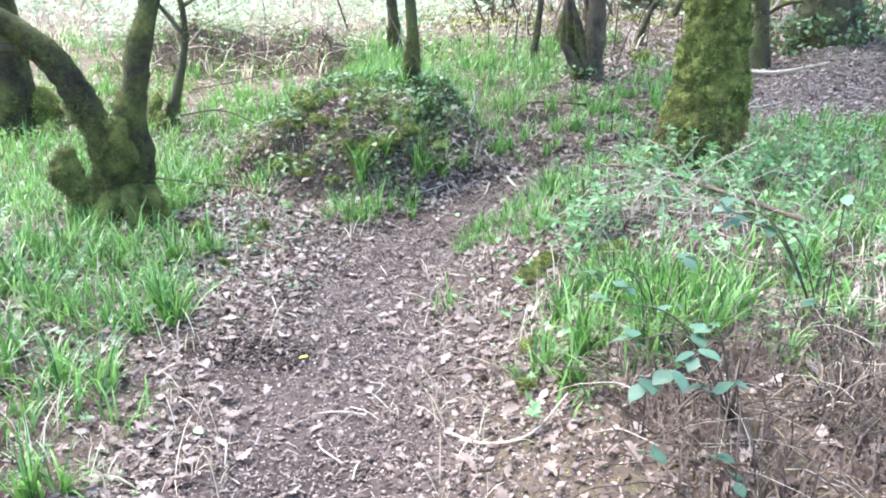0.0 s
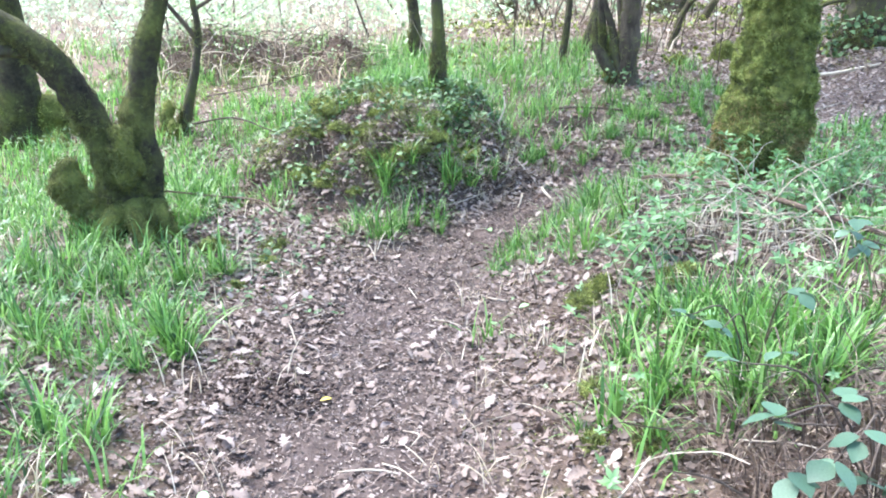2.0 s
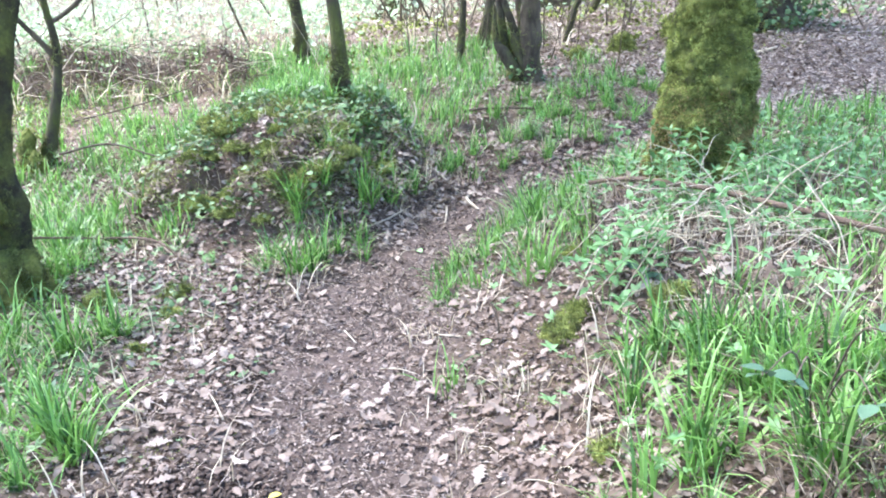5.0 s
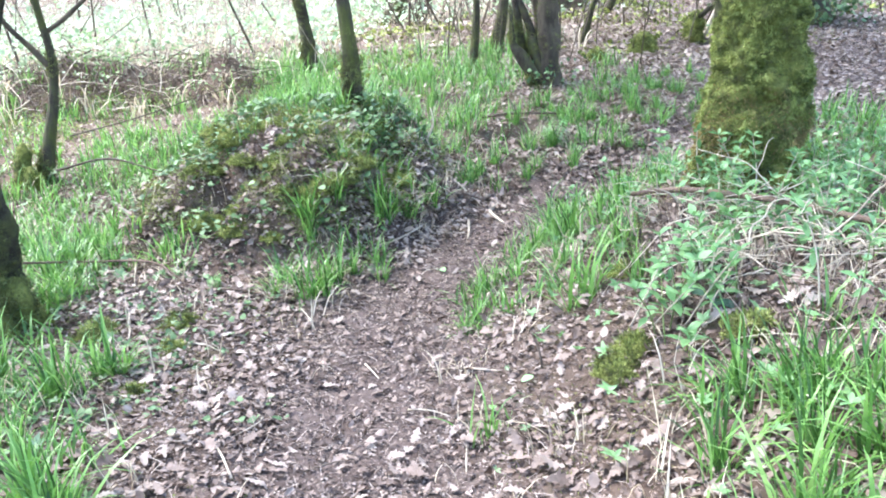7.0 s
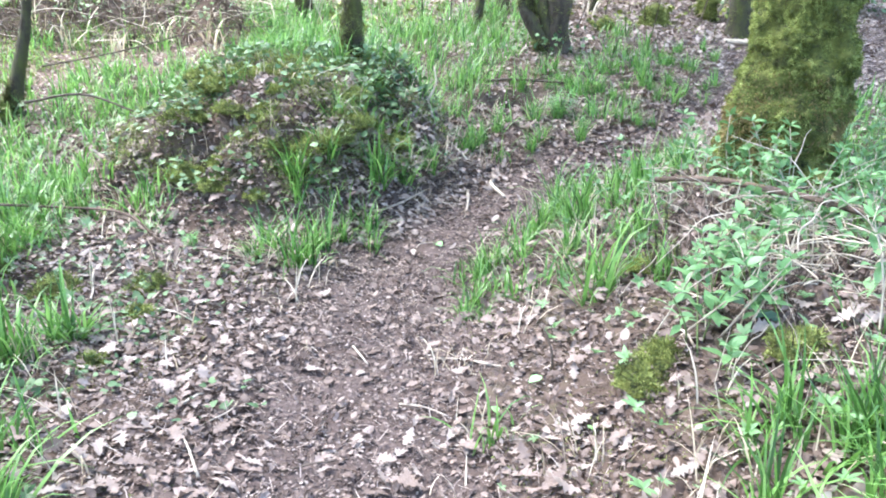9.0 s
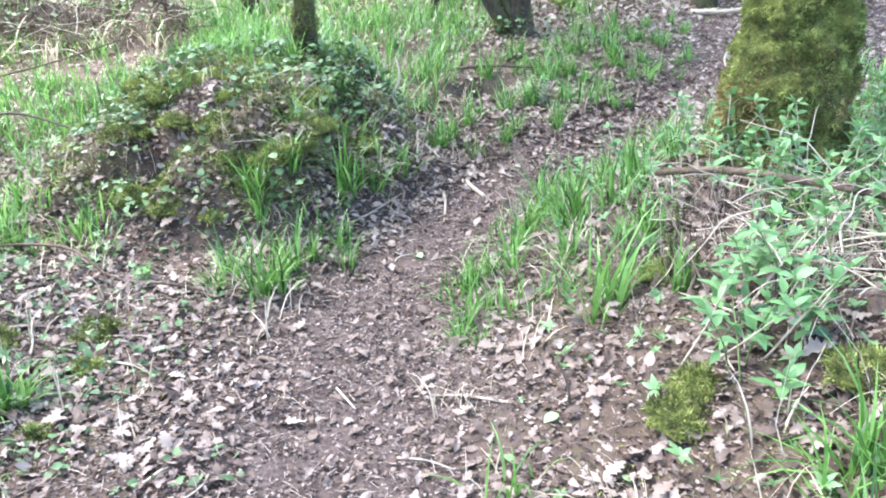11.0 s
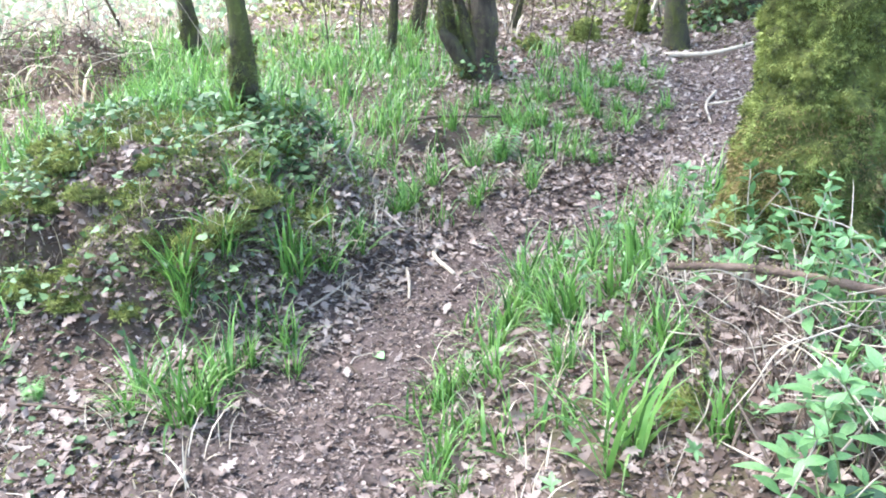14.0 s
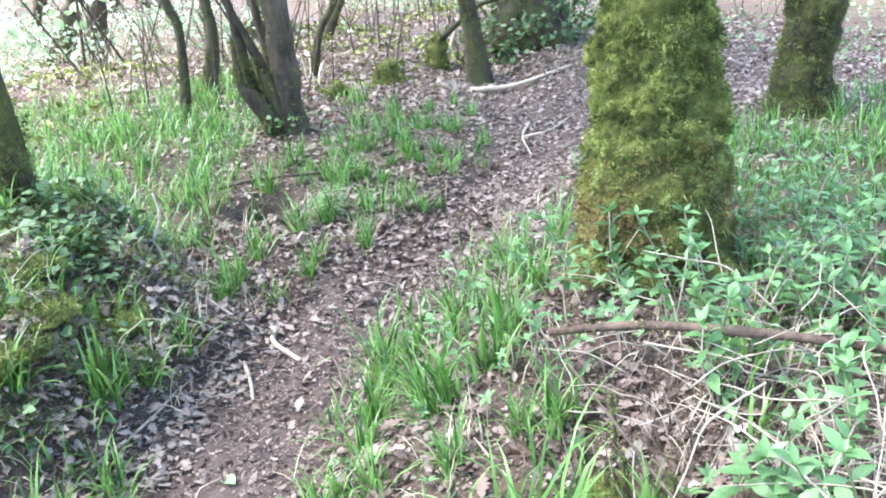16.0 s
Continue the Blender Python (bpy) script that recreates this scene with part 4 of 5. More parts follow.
cover = lambda x, y: np.clip(grassy(x, y), 0, 1)
grass_field("grass", "lush bright green woodland grass", 1250, (-4.2, 1.8, 1.9, 7.4), 15, 0.27, rnd, cover)
grass_field("grass", "tall lush grass on the mound and beyond", 1250, (-1.4, 3.0, 7.4, 12.8), 14, 0.33, rnd, cover)
grass_field("grass", "green grass under the far trees", 1150, (-7.5, -1.3, 5.5, 10.0), 17, 0.28, rnd, cover, width=(0.008, 0.014))
grass_field("grass", "green grass beside the mossy oak", 1500, (1.3, 7.4, 2.4, 7.6), 15, 0.26, rnd, cover)
grass_field("withered_grass", "withered straw-coloured blades among the green", 1300, (-4.0, 2.4, 1.9, 8.4), 6, 0.24, rnd, lambda x, y: 0.25 + 0.75 * cover(x, y), OLD_GRASS, (0.004, 0.008))
grass_field("dead_bracken", "brown tangle of dead bracken by the path", 700, (0.58, 2.3, 1.2, 2.85), 15, 0.24, rnd, lambda x, y: 0.85 * smooth(0.55, 0.8, x), BRACKEN, (0.003, 0.008), 1.3)
grass_field("dead_bracken", "brown dead stalks under the twig heap", 420, (0.85, 2.2, 3.2, 5.4), 12, 0.2, rnd, lambda x, y: 0.75 + 0 * x, BRACKEN, (0.003, 0.007), 1.3)
grass_field("dead_bracken", "brown dead stalks in the brush heap", 260, (-4.6, -1.2, 10.8, 12.0), 12, 0.28, rnd, lambda x, y: 0.8 + 0 * x, BRACKEN, (0.006, 0.014), 1.3)
grass_field("grass", "patchy grass at the edge of the clearing", 1100, (-9.0, -0.6, 9.0, 13.6), 12, 0.3, rnd, cover, GRASS, (0.009, 0.016))

# ---- sticks and twigs ----
rnd = np.random.default_rng(33)


def stick(name, label, points, radius, mat=PALE_TWIG, taper=0.5, lift=0.0, free=False, moss=0):
    """A fallen stick along points (x, y, height over the ground), or in free space."""
    pts = [(x, y, z if free else ground_at(x, y, z + lift + radius * 0.6)) for x, y, z in points]
    rad = np.linspace(radius, radius * taper, len(pts))
    pair = tube(pts, rad, 8, 5, 0.22, 18, seed=points[0][0])
    o = link_mesh(name, pair[0], clean(pair[1]), mat)
    if moss:
        fz = fuzz(pair, moss * 2, 0.014, rnd)
        link_mesh("moss", fz[0], fz[1], MOSS, o)["kind"] = "stuff"
    return tagged(o, label, "stick")


stick("fallen_branch", "long thin fallen branch lying across leaf litter", [(-2.35, 6.2, 0.22), (-2.0, 6.5, 0.1), (-1.62, 6.4, 0.1), (-1.36, 6.14, 0.02), (-1.05, 5.92, 0.03), (-0.74, 5.73, 0.01), (-0.37, 5.7, 0.0)], 0.0075, DEAD_WOOD, 0.8)
stick("fallen_stick", "pale stick lying at the path's edge", [(-0.28, 6.4, 0.0), (-0.05, 6.58, 0.02), (0.14, 6.78, 0.01)], 0.008)
stick("fallen_stick", "short bleached stick on the path", [(0.46, 6.94, 0.0), (0.43, 6.75, 0.01), (0.38, 6.56, 0.0)], 0.011)
stick("fallen_stick", "crooked bleached stick beside the path", [(0.72, 7.2, 0.0), (0.64, 7.05, 0.02), (0.66, 6.92, 0.01), (0.69, 6.8, 0.0)], 0.014, PALE_TWIG, 0.8)
stick("fallen_stick", "thin stick lying towards the path", [(0.3, 7.5, 0.02), (0.45, 7.32, 0.03), (0.6, 7.16, 0.01)], 0.009)
ys = empty("forked_stick", (0.3, 7.66, ground_at(0.3, 7.66)), "bleached forked twig standing on the mound's flank", "stick")
for pts, r in (([(0.31, 7.6, 0.42), (0.3, 7.66, 0.55), (0.27, 7.7, 0.64)], 0.012), ([(0.27, 7.7, 0.64), (0.33, 7.74, 0.76), (0.32, 7.78, 0.88)], 0.009), ([(0.27, 7.7, 0.64), (0.16, 7.68, 0.68), (0.02, 7.66, 0.74)], 0.008)):
    pr = tube(pts, [r, r * 0.9, r * 0.6], 7, 4, 0.2, 20)
    link_mesh("branch", pr[0], clean(pr[1]), PALE_TWIG, ys)
stick("fallen_branch", "dark fallen branch over a hollow in the bank", [(0.95, 8.98, 0.03), (1.2, 8.9, 0.05), (1.65, 8.8, 0.05)], 0.016, BROWN_TWIG, 0.6)
stick("fallen_branch", "rotten brown branch lying under twigs", [(1.07, 5.35, 0.61), (1.14, 5.2, 0.65), (1.22, 5.05, 0.68), (1.36, 4.77, 0.7), (1.52, 4.5, 0.69), (1.95, 3.9, 0.62)], 0.014, DEAD_WOOD, 1.1, free=True, moss=500)
stick("dead_stem", "dark dead stem leaning beside the path", [(0.8, 4.2, 0.3), (0.85, 4.6, 0.47), (0.9, 5.05, 0.66)], 0.005, BROWN_TWIG, 0.8, free=True)
stick("dead_stem", "thin dark twig upright in the litter", [(0.34, 4.42, -0.02), (0.33, 4.42, 0.1), (0.3, 4.46, 0.2)], 0.006, BROWN_TWIG)
stick("fallen_pole", "pale fallen pole on the leafy slope", [(3.85, 10.2, 0.0), (4.2, 9.95, 0.04), (4.7, 9.65, 0.02)], 0.03, PALE_TWIG)
stick("fallen_stick", "bleached branching stick on the far path", [(3.6, 8.9, 0.02), (3.35, 8.65, 0.03), (3.18, 8.3, 0.01)], 0.014)
stick("fallen_stick", "bleached stick on the far path", [(3.35, 8.65, 0.03), (3.55, 8.55, 0.03), (3.8, 8.6, 0.02)], 0.011)
stick("bent_branch", "pale bent branch among far stumps", [(4.43, 11.64, 0.0), (4.7, 11.8, 0.35), (5.1, 12.0, 0.8), (5.4, 12.2, 1.1)], 0.03, PALE_TWIG)
stick("mossy_branch", "mossy bent branch on the slope", [(4.3, 11.5, 0.3), (4.5, 11.4, 0.5), (4.75, 11.3, 0.62), (5.0, 11.2, 0.55)], 0.035, BARK, 0.5, moss=500)
stick("fallen_branch", "fallen branch on dead grass behind the mound", [(-2.9, 9.2, 0.25), (-2.3, 9.5, 0.3), (-1.6, 9.9, 0.35), (-1.0, 10.4, 0.3)], 0.008, BROWN_TWIG)
stick("fallen_branch", "curved fallen branch in the grass", [(-2.8, 8.4, 0.2), (-2.4, 8.5, 0.24), (-2.0, 8.4, 0.12), (-1.8, 8.2, 0.05)], 0.011, BROWN_TWIG)
stick("fallen_stick", "curved pale stick in the litter", [(0.05, 2.75, 0.0), (0.2, 2.55, 0.02), (0.36, 2.5, 0.02), (0.5, 2.6, 0.06)], 0.007)
stick("fallen_stick", "straight pale stick by the path", [(0.2, 4.6, 0.0), (0.05, 4.75, 0.01), (-0.1, 4.86, 0.0)], 0.006)
for i in range(46):
    x, y = float(rnd.uniform(-2.0, 1.3)), float(rnd.uniform(2.0, 7.8))
    a, l = rnd.uniform(0, 6.3), rnd.uniform(0.08, 0.3)
    stick("twig", "thin broken twig lying on the litter", [(x, y, 0.012), (x + math.cos(a) * l * 0.5 + 0.02 * rnd.normal(), y + math.sin(a) * l * 0.5, 0.025), (x + math.cos(a) * l, y + math.sin(a) * l, 0.012)], float(rnd.uniform(0.0025, 0.006)), PALE_TWIG if i % 3 else BROWN_TWIG)["group"] = "broken twigs"

# arching dead stems, a few shapes shared by all heaps
arch_kinds = {}
for m_name, m in (("pale", PALE_TWIG), ("brown", BROWN_TWIG)):
    arch_kinds[m_name] = []
    for k in range(8):
        h = rnd.uniform(0.0, 0.15)
        pts = [(0.03 * rnd.normal(), s, 4 * h * s * (1 - s) + 0.02 * rnd.normal()) for s in (0, 0.22, 0.45, 0.7, 1.0)]
        v, f = tube(pts, [0.0075, 0.0072, 0.0062, 0.005, 0.003], 5, 4, 0.25, 15, seed=k)
        o = link_mesh("stem", v, clean(f), m)
        arch_kinds[m_name].append(o.data)
        bpy.data.objects.remove(o)


def twig_heap(label, n, box, length, kind, rnd, up=(0.0, 0.3), tilt=0.35, thick=1.0):
    x0, x1, y0, y1 = box
    e = empty("twig_heap", ((x0 + x1) / 2, (y0 + y1) / 2, ground_at((x0 + x1) / 2, (y0 + y1) / 2)), label, "twig heap", "twig heaps")
    for i in range(n):
        o = new("twig", arch_kinds[kind][i % 8])
        x, y = float(rnd.uniform(x0, x1)), float(rnd.uniform(y0, y1))
        l = float(rnd.uniform(*length))
        o.parent = e
        o.matrix_parent_inverse = Matrix.Translation(-e.location)
        o.matrix_basis = pose(x, y, ground_at(x, y, float(rnd.uniform(*up))), float(rnd.normal(0, tilt)) * 57, float(rnd.normal(0, 25)), float(rnd.uniform(0, 360))) @ Matrix.Diagonal((l * thick, l, l, 1))


twig_heap("heap of bleached dead stems arching over the bank", 100, (0.9, 1.7, 4.0, 5.15), (0.22, 0.52), "pale", rnd, (0.03, 0.2), 0.38, 0.65)
twig_heap("tangle of pale dead stems among green plants", 70, (0.8, 2.3, 3.3, 4.5), (0.15, 0.45), "pale", rnd, (0.02, 0.18), 0.45, 0.7)
twig_heap("tangle of brown dead bracken stems by the path", 300, (0.6, 1.9, 1.5, 2.75), (0.15, 0.4), "brown", rnd, (0.0, 0.18), 0.3, 0.5)
twig_heap("pale dead stems lying over brown bracken", 70, (0.62, 1.9, 1.6, 2.8), (0.12, 0.32), "pale", rnd, (0.02, 0.18), 0.35, 0.5)
twig_heap("brush heap of dead branches behind the mound", 60, (-4.4, -1.2, 10.6, 12.2), (0.3, 1.0), "pale", rnd, (0.0, 0.3), 0.4, 1.1)
twig_heap("dark brush under the bright clearing", 260, (-4.6, -1.2, 10.9, 12.2), (0.3, 0.8), "brown", rnd, (0.0, 0.3), 0.4, 1.8)
twig_heap("dead stems hanging on the mound's flank", 50, (-0.55, 0.35, 6.5, 7.6), (0.12, 0.35), "pale", rnd, (0.02, 0.12), 0.5, 0.7)

# ---- brambles and honeysuckle ----
leaf_kinds = {}
for nm, shape, mt_ in (("bramble", strip_leaf((0.03, 0.2, 0.3, 0.36, 0.37, 0.33, 0.25, 0.13, 0.01), 0.14, 0.45, 0.1, 0.012), BRAMBLE), ("sprig", LANCE, SPRIG), ("pair", strip_leaf((0.02, 0.13, 0.21, 0.24, 0.2, 0.11, 0.01), 0.25, 0.7), SPRIG)):
    o = link_mesh("leaf", shape[0], shape[1], mt_)
    leaf_kinds[nm] = o.data
    bpy.data.objects.remove(o)


def leaf_on(parent, kind, at, size, yaw, pitch, roll, base):
    o = new("leaf", leaf_kinds[kind])
    o.parent = parent
    o.matrix_parent_inverse = Matrix.Translation(-Vector(base))
    o.matrix_basis = pose(*at, pitch, roll, yaw) @ Matrix.Diagonal((size, size, size, 1))


def bramble(label, root, leaves, rnd, size=(0.046, 0.07)):
    gz = ground_at(*root)
    e = empty("bramble", (*root, gz), label, "bramble", "brambles")
    for at in leaves:
        p0, p1 = np.array((*root, gz - 0.02)), np.array(at)
        mid = (p0 + p1) / 2 + np.array([0, 0, 0.14])
        v, f = tube([p0, mid, p1], [0.0032, 0.0028, 0.0016], 6, 5, 0.1, 20)
        link_mesh("cane", v, clean(f), BROWN_TWIG, e)
        yaw = float(rnd.uniform(0, 360))
        for k in range(3):
            leaf_on(e, "bramble", tuple(float(q) for q in p1 + rnd.normal(0, 0.006, 3)), float(rnd.uniform(*size)), yaw + (k - 1) * 78, float(rnd.normal(-12, 14)), float(rnd.normal(0, 14)), (*root, gz))


bramble("bramble with large blue-green leaves over dead bracken", (0.95, 2.2), [(0.48, 2.03, 0.86), (0.5, 1.83, 0.83), (0.53, 1.8, 0.73), (0.61, 1.8, 0.76), (0.69, 1.82, 0.7), (0.77, 1.8, 0.73), (0.68, 1.85, 0.79), (0.57, 1.8, 0.53), (0.76, 1.82, 0.5), (0.81, 1.8, 0.45), (0.74, 2.03, 0.77)], rnd)
bramble("bramble shoot with dusky leaves above the grass", (0.9, 2.9), [(0.56, 2.6, 0.74), (0.87, 2.6, 0.81), (0.85, 2.6, 0.63), (0.7, 2.7, 0.66)], rnd)
bramble("arching bramble with blue-green leaves on the bank", (1.5, 2.8), [(0.98, 2.6, 1.0), (1.15, 2.6, 0.94), (1.03, 2.62, 0.96), (0.98, 2.6, 1.04), (1.4, 2.6, 1.05), (1.36, 2.6, 0.66)], rnd)
bramble("small bramble on top of the mound", (-0.05, 7.6), [(0.15, 7.66, 0.86), (0.05, 7.55, 0.84), (-0.02, 7.5, 0.8), (0.2, 7.55, 0.74)], rnd, (0.045, 0.065))
bramble("low bramble in front of the twig heap", (0.95, 4.3), [(0.86, 4.2, 0.5), (0.92, 4.1, 0.48)], rnd, (0.05, 0.07))


def sprig_kind(seed, height, pairs):
    """An upright shoot with leaves in pairs and a rosette at its tip."""
    r = np.random.default_rng(seed)
    e = empty("honeysuckle_shoot", (0, 0, 0), "fresh green honeysuckle shoot with paired leaves", "shrub shoot", "honeysuckle shoots")
    tip = np.array([r.normal(0, 0.07), r.normal(0, 0.07), height])
    v, f = tube([(0, 0, -0.03), tip * 0.5 + np.array([0.02, 0.0, 0]), tip], [0.004, 0.0032, 0.002], 5, 4)
    link_mesh("stem", v, clean(f), PALE_TWIG if seed % 2 else GREEN_STEM, e)
    for k in range(pairs):
        s = 0.45 + 0.55 * k / max(1, pairs - 1)
        at = tuple(float(q) for q in tip * s)
        yaw = 90 * k + float(r.normal(0, 15))
        for side in (0, 180):
            leaf_on(e, "pair" if k % 2 else "sprig", at, float(r.uniform(0.06, 0.095)) * (1.15 - 0.35 * s), yaw + side, float(r.normal(28, 14)), float(r.normal(0, 12)), (0, 0, 0))
    for k in range(3):
        leaf_on(e, "sprig", tuple(float(q) for q in tip), float(r.uniform(0.035, 0.06)), 120 * k + 30, float(r.normal(48, 8)), 0.0, (0, 0, 0))
    return e


shoots = [sprig_kind(60 + i, 0.17 + 0.05 * i, 4 + i % 2) for i in range(5)]
spots = []
for n, box in ((60, (1.25, 2.6, 4.8, 5.75)), (38, (1.5, 3.0, 4.5, 6.0)), (20, (1.05, 2.5, 3.2, 4.5)), (16, (0.62, 1.05, 3.9, 4.5)), (9, (1.0, 1.7, 4.2, 5.0)), (5, (0.75, 1.05, 4.2, 4.7)), (14, (1.4, 2.3, 4.2, 4.9)), (30, (2.4, 4.5, 4.2, 6.4)), (14, (1.0, 1.8, 5.4, 6.2))):
    for i in range(n):
        x, y = float(rnd.uniform(box[0], box[1])), float(rnd.uniform(box[2], box[3]))
        if math.hypot(x - OX, y - OY) > 0.36:
            spots.append((x, y))
for i, (x, y) in enumerate(spots):
    s = float(rnd.uniform(0.75, 1.2))
    m = pose(x, y, ground_at(x, y), float(rnd.normal(0, 12)), float(rnd.normal(0, 12)), float(rnd.uniform(0, 360))) @ Matrix.Diagonal((s, s, s, 1))
    if i < len(shoots):
        shoots[i].matrix_basis = m
    else:
        copy_thing(shoots[i % len(shoots)], m @ Matrix.Diagonal((1 / s, 1 / s, 1 / s, 1)))

# ---- fern ----


def fern(at, label, fronds, size, rnd):
    e = empty("fern", (*at, ground_at(*at)), label, "fern")
    for k in range(fronds):
        a = k * 2.4 + rnd.normal(0, 0.3)
        pairs = []
        n = 13
        for i in range(n):
            s = (i + 1) / n
            out, up = size * s * s * 0.4, size * (s * 1.0 - 0.2 * s * s)
            p = np.array([[at[0] + math.cos(a) * out, at[1] + math.sin(a) * out, ground_at(*at) + up]])
            w = np.array([size * 0.34 * math.sin(math.pi * min(0.98, 0.15 + 0.85 * s)) + 0.004])
            for sd in (-1, 1):
                pairs.append(scatter(KITE, p, turns(np.array([a - math.pi / 2 + sd * 1.25]), np.array([0.05]), np.array([0.1 * sd])), w))
        v, f = joined(pairs)
        link_mesh("frond", v, f, FERN, e)


fern((1.45, 8.16), "young green fern by the far path", 3, 0.36, rnd)
fern((-1.22, 6.1), "small green fern seedling in leaf litter", 4, 0.13, rnd)

# ---- moss cushions ----


def cushion(x, y, size, label="soft green moss cushion in leaf litter"):
    z = ground_at(x, y)
    v, f = [], []
    for i in range(7):
        for j in range(14):
            a, b = i / 6 * 1.55, j / 14 * 2 * math.pi
            q = Vector((math.sin(a) * math.cos(b), math.sin(a) * math.sin(b), math.cos(a)))
            k = size * (1 + 0.7 * noise.noise(q * 2.3 + Vector((x * 9, y * 9, 0))))
            v.append((x + q.x * k, y + q.y * k, z - 0.01 + q.z * k * 0.5))
    for i in range(6):
        for j in range(14):
            f.append((i * 14 + j, (i + 1) * 14 + j, (i + 1) * 14 + (j + 1) % 14, i * 14 + (j + 1) % 14))
    pair = np.array(v), np.array(f)
    o = tagged(link_mesh("moss_cushion", pair[0], pair[1], MOSS_SKIN), label, "moss", "moss cushions")
    n = int(15000 * size)
    fz = joined([fuzz(pair, n, 0.015, rnd, droop=0.0), moss_clumps(pair, n // 16, 14, 0.034, rnd, droop=-0.1)])
    link_mesh("fronds", fz[0], fz[1], MOSS, o)


for x, y, s in ((0.56, 4.1, 0.1), (0.64, 4.16, 0.08), (-1.32, 5.53, 0.1), (-1.3, 5.24, 0.07), (-1.4, 4.84, 0.06), (-1.75, 5.6, 0.11), (0.45, 3.25, 0.06), (0.4, 2.9, 0.05), (0.55, 2.75, 0.06), (-0.9, 6.5, 0.07), (-1.3, 6.85, 0.09), (-0.55, 6.75, 0.06), (0.95, 3.9, 0.1), (0.86, 4.85, 0.07), (-1.45, 7.2, 0.09)):
    cushion(x, y, s)
xs, ys = places(150, -1.75, 0.2, 6.3, 7.9, rnd, lambda x, y: (mound_part(x, y) > 0.15) * (1.0 - 0.6 * smooth(-0.6, 0.0, x)))
for x, y in list(zip(xs, ys))[:44]:
    cushion(float(x), float(y), float(rnd.uniform(0.05, 0.13)), "soft moss cushion growing on the mound")
for x, y, h in ((0.83, 4.75, 0.2), (0.86, 4.62, 0.16), (0.93, 4.9, 0.24)):
    stick("mossy_stalk", "dead upright stalk hung with moss", [(x, y, -0.02), (x + 0.01, y + 0.01, h * 0.6), (x - 0.01, y, h)], 0.008, BROWN_TWIG, 0.7, moss=260)

# ---- low cover: ivy, moss, seedlings ----


def low_leaves(name, label, n, box, keep, shape, sizes, up, mat, rnd, slant=0.45):
    x, y = places(n, *box, rnd, keep)
    c = len(x)
    where = np.stack([x, y, ground_height(x, y) + rnd.uniform(*up, c)], -1)
    v, f = scatter(shape, where, turns(rnd.uniform(0, 6.3, c), rnd.normal(0.1, slant, c), rnd.normal(0, slant, c)), rnd.uniform(*sizes, c))
    return tagged(link_mesh(name, v, f, mat), label, "ground cover", kind="stuff")


def clumped(x, y, a=3.3, b=2.7):
    return np.clip(0.5 + 0.9 * np.sin(a * x + 1.4 * np.sin(b * y)) * np.sin(b * y + 1.2 * np.sin(a * x + 1)), 0, 1)


low_leaves("ivy_leaves", "dark glossy ivy covering the mound", 13000, (-1.9, 0.6, 6.1, 8.2), lambda x, y: (mound_part(x, y) > 0.08) * (0.04 + 0.96 * clumped(x, y, 5, 4) ** 2) * (0.35 + 0.65 * smooth(0.35, 0.75, mound_part(x, y)) * smooth(-1.2, -0.4, x)), IVY_LEAF, (0.025, 0.06), (0.02, 0.15), IVY, rnd)
low_leaves("ivy_leaves", "small ivy leaves creeping through litter", 2600, (-2.4, -0.7, 4.3, 6.5), lambda x, y: 0.55 * clumped(x, y, 4, 5), IVY_LEAF, (0.02, 0.045), (0.01, 0.05), IVY, rnd)
low_leaves("seedlings", "small green seedlings on the bank", 1500, (0.35, 3.2, 2.4, 7.0), lambda x, y: smooth(0.45, 0.9, off_path(x, y)) * (0.1 + 0.7 * clumped(x, y, 4, 3)), ROSETTE, (0.025, 0.06), (0.01, 0.14), SPRIG, rnd, 0.5)
low_leaves("seedlings", "small green plants under the grass", 2200, (-4.6, -1.3, 2.0, 9.0), lambda x, y: 0.15 + 0.5 * clumped(x, y, 3, 4), ROSETTE, (0.025, 0.06), (0.01, 0.13), WILD, rnd, 0.5)
low_leaves("seedlings", "small green leaves beside the path", 260, (-1.2, 0.8, 1.5, 7.5), lambda x, y: 0.5 * smooth(0.3, 0.6, np.abs(off_path(x, y))), ROSETTE, (0.016, 0.036), (0.01, 0.03), WILD, rnd, 0.3)
low_leaves("moss_carpet", "yellow-green moss between fallen leaves", 80000, (-2.4, 1.6, 1.8, 8.2), lambda x, y: smooth(0.35, 0.7, np.abs(off_path(x, y))) * np.clip(clumped(x, y, 2.6, 3.4) * 1.6 - 0.75 + 0.55 * mound_part(x, y), 0, 1), KITE, (0.01, 0.022), (0.0, 0.025), MOSS, rnd, 0.9)
low_leaves("moss_carpet", "moss on the flanks of the mound", 90000, (-1.9, 0.6, 6.2, 8.2), lambda x, y: (mound_part(x, y) > 0.12) * np.clip(1.9 * clumped(x + 0.4, y, 4.7, 5.6) - 0.4, 0, 1), KITE, (0.012, 0.028), (0.0, 0.1), MOSS, rnd, 0.9)
low_leaves("moss_carpet", "green moss on the far slope", 9000, (-5.0, 7.0, 9.5, 15.0), lambda x, y: np.clip(clumped(x, y, 1.6, 1.3) * 1.8 - 1.0, 0, 1), KITE, (0.04, 0.08), (0.0, 0.06), MOSS, rnd, 0.9)
low_leaves("ivy_leaves", "ivy growing round the broad trunk", 1500, (4.5, 6.2, 10.4, 11.9), lambda x, y: np.clip(1.2 - np.hypot(x - 5.33, y - 11.1), 0, 1), IVY_LEAF, (0.05, 0.09), (0.0, 0.5), IVY, rnd, 0.7)

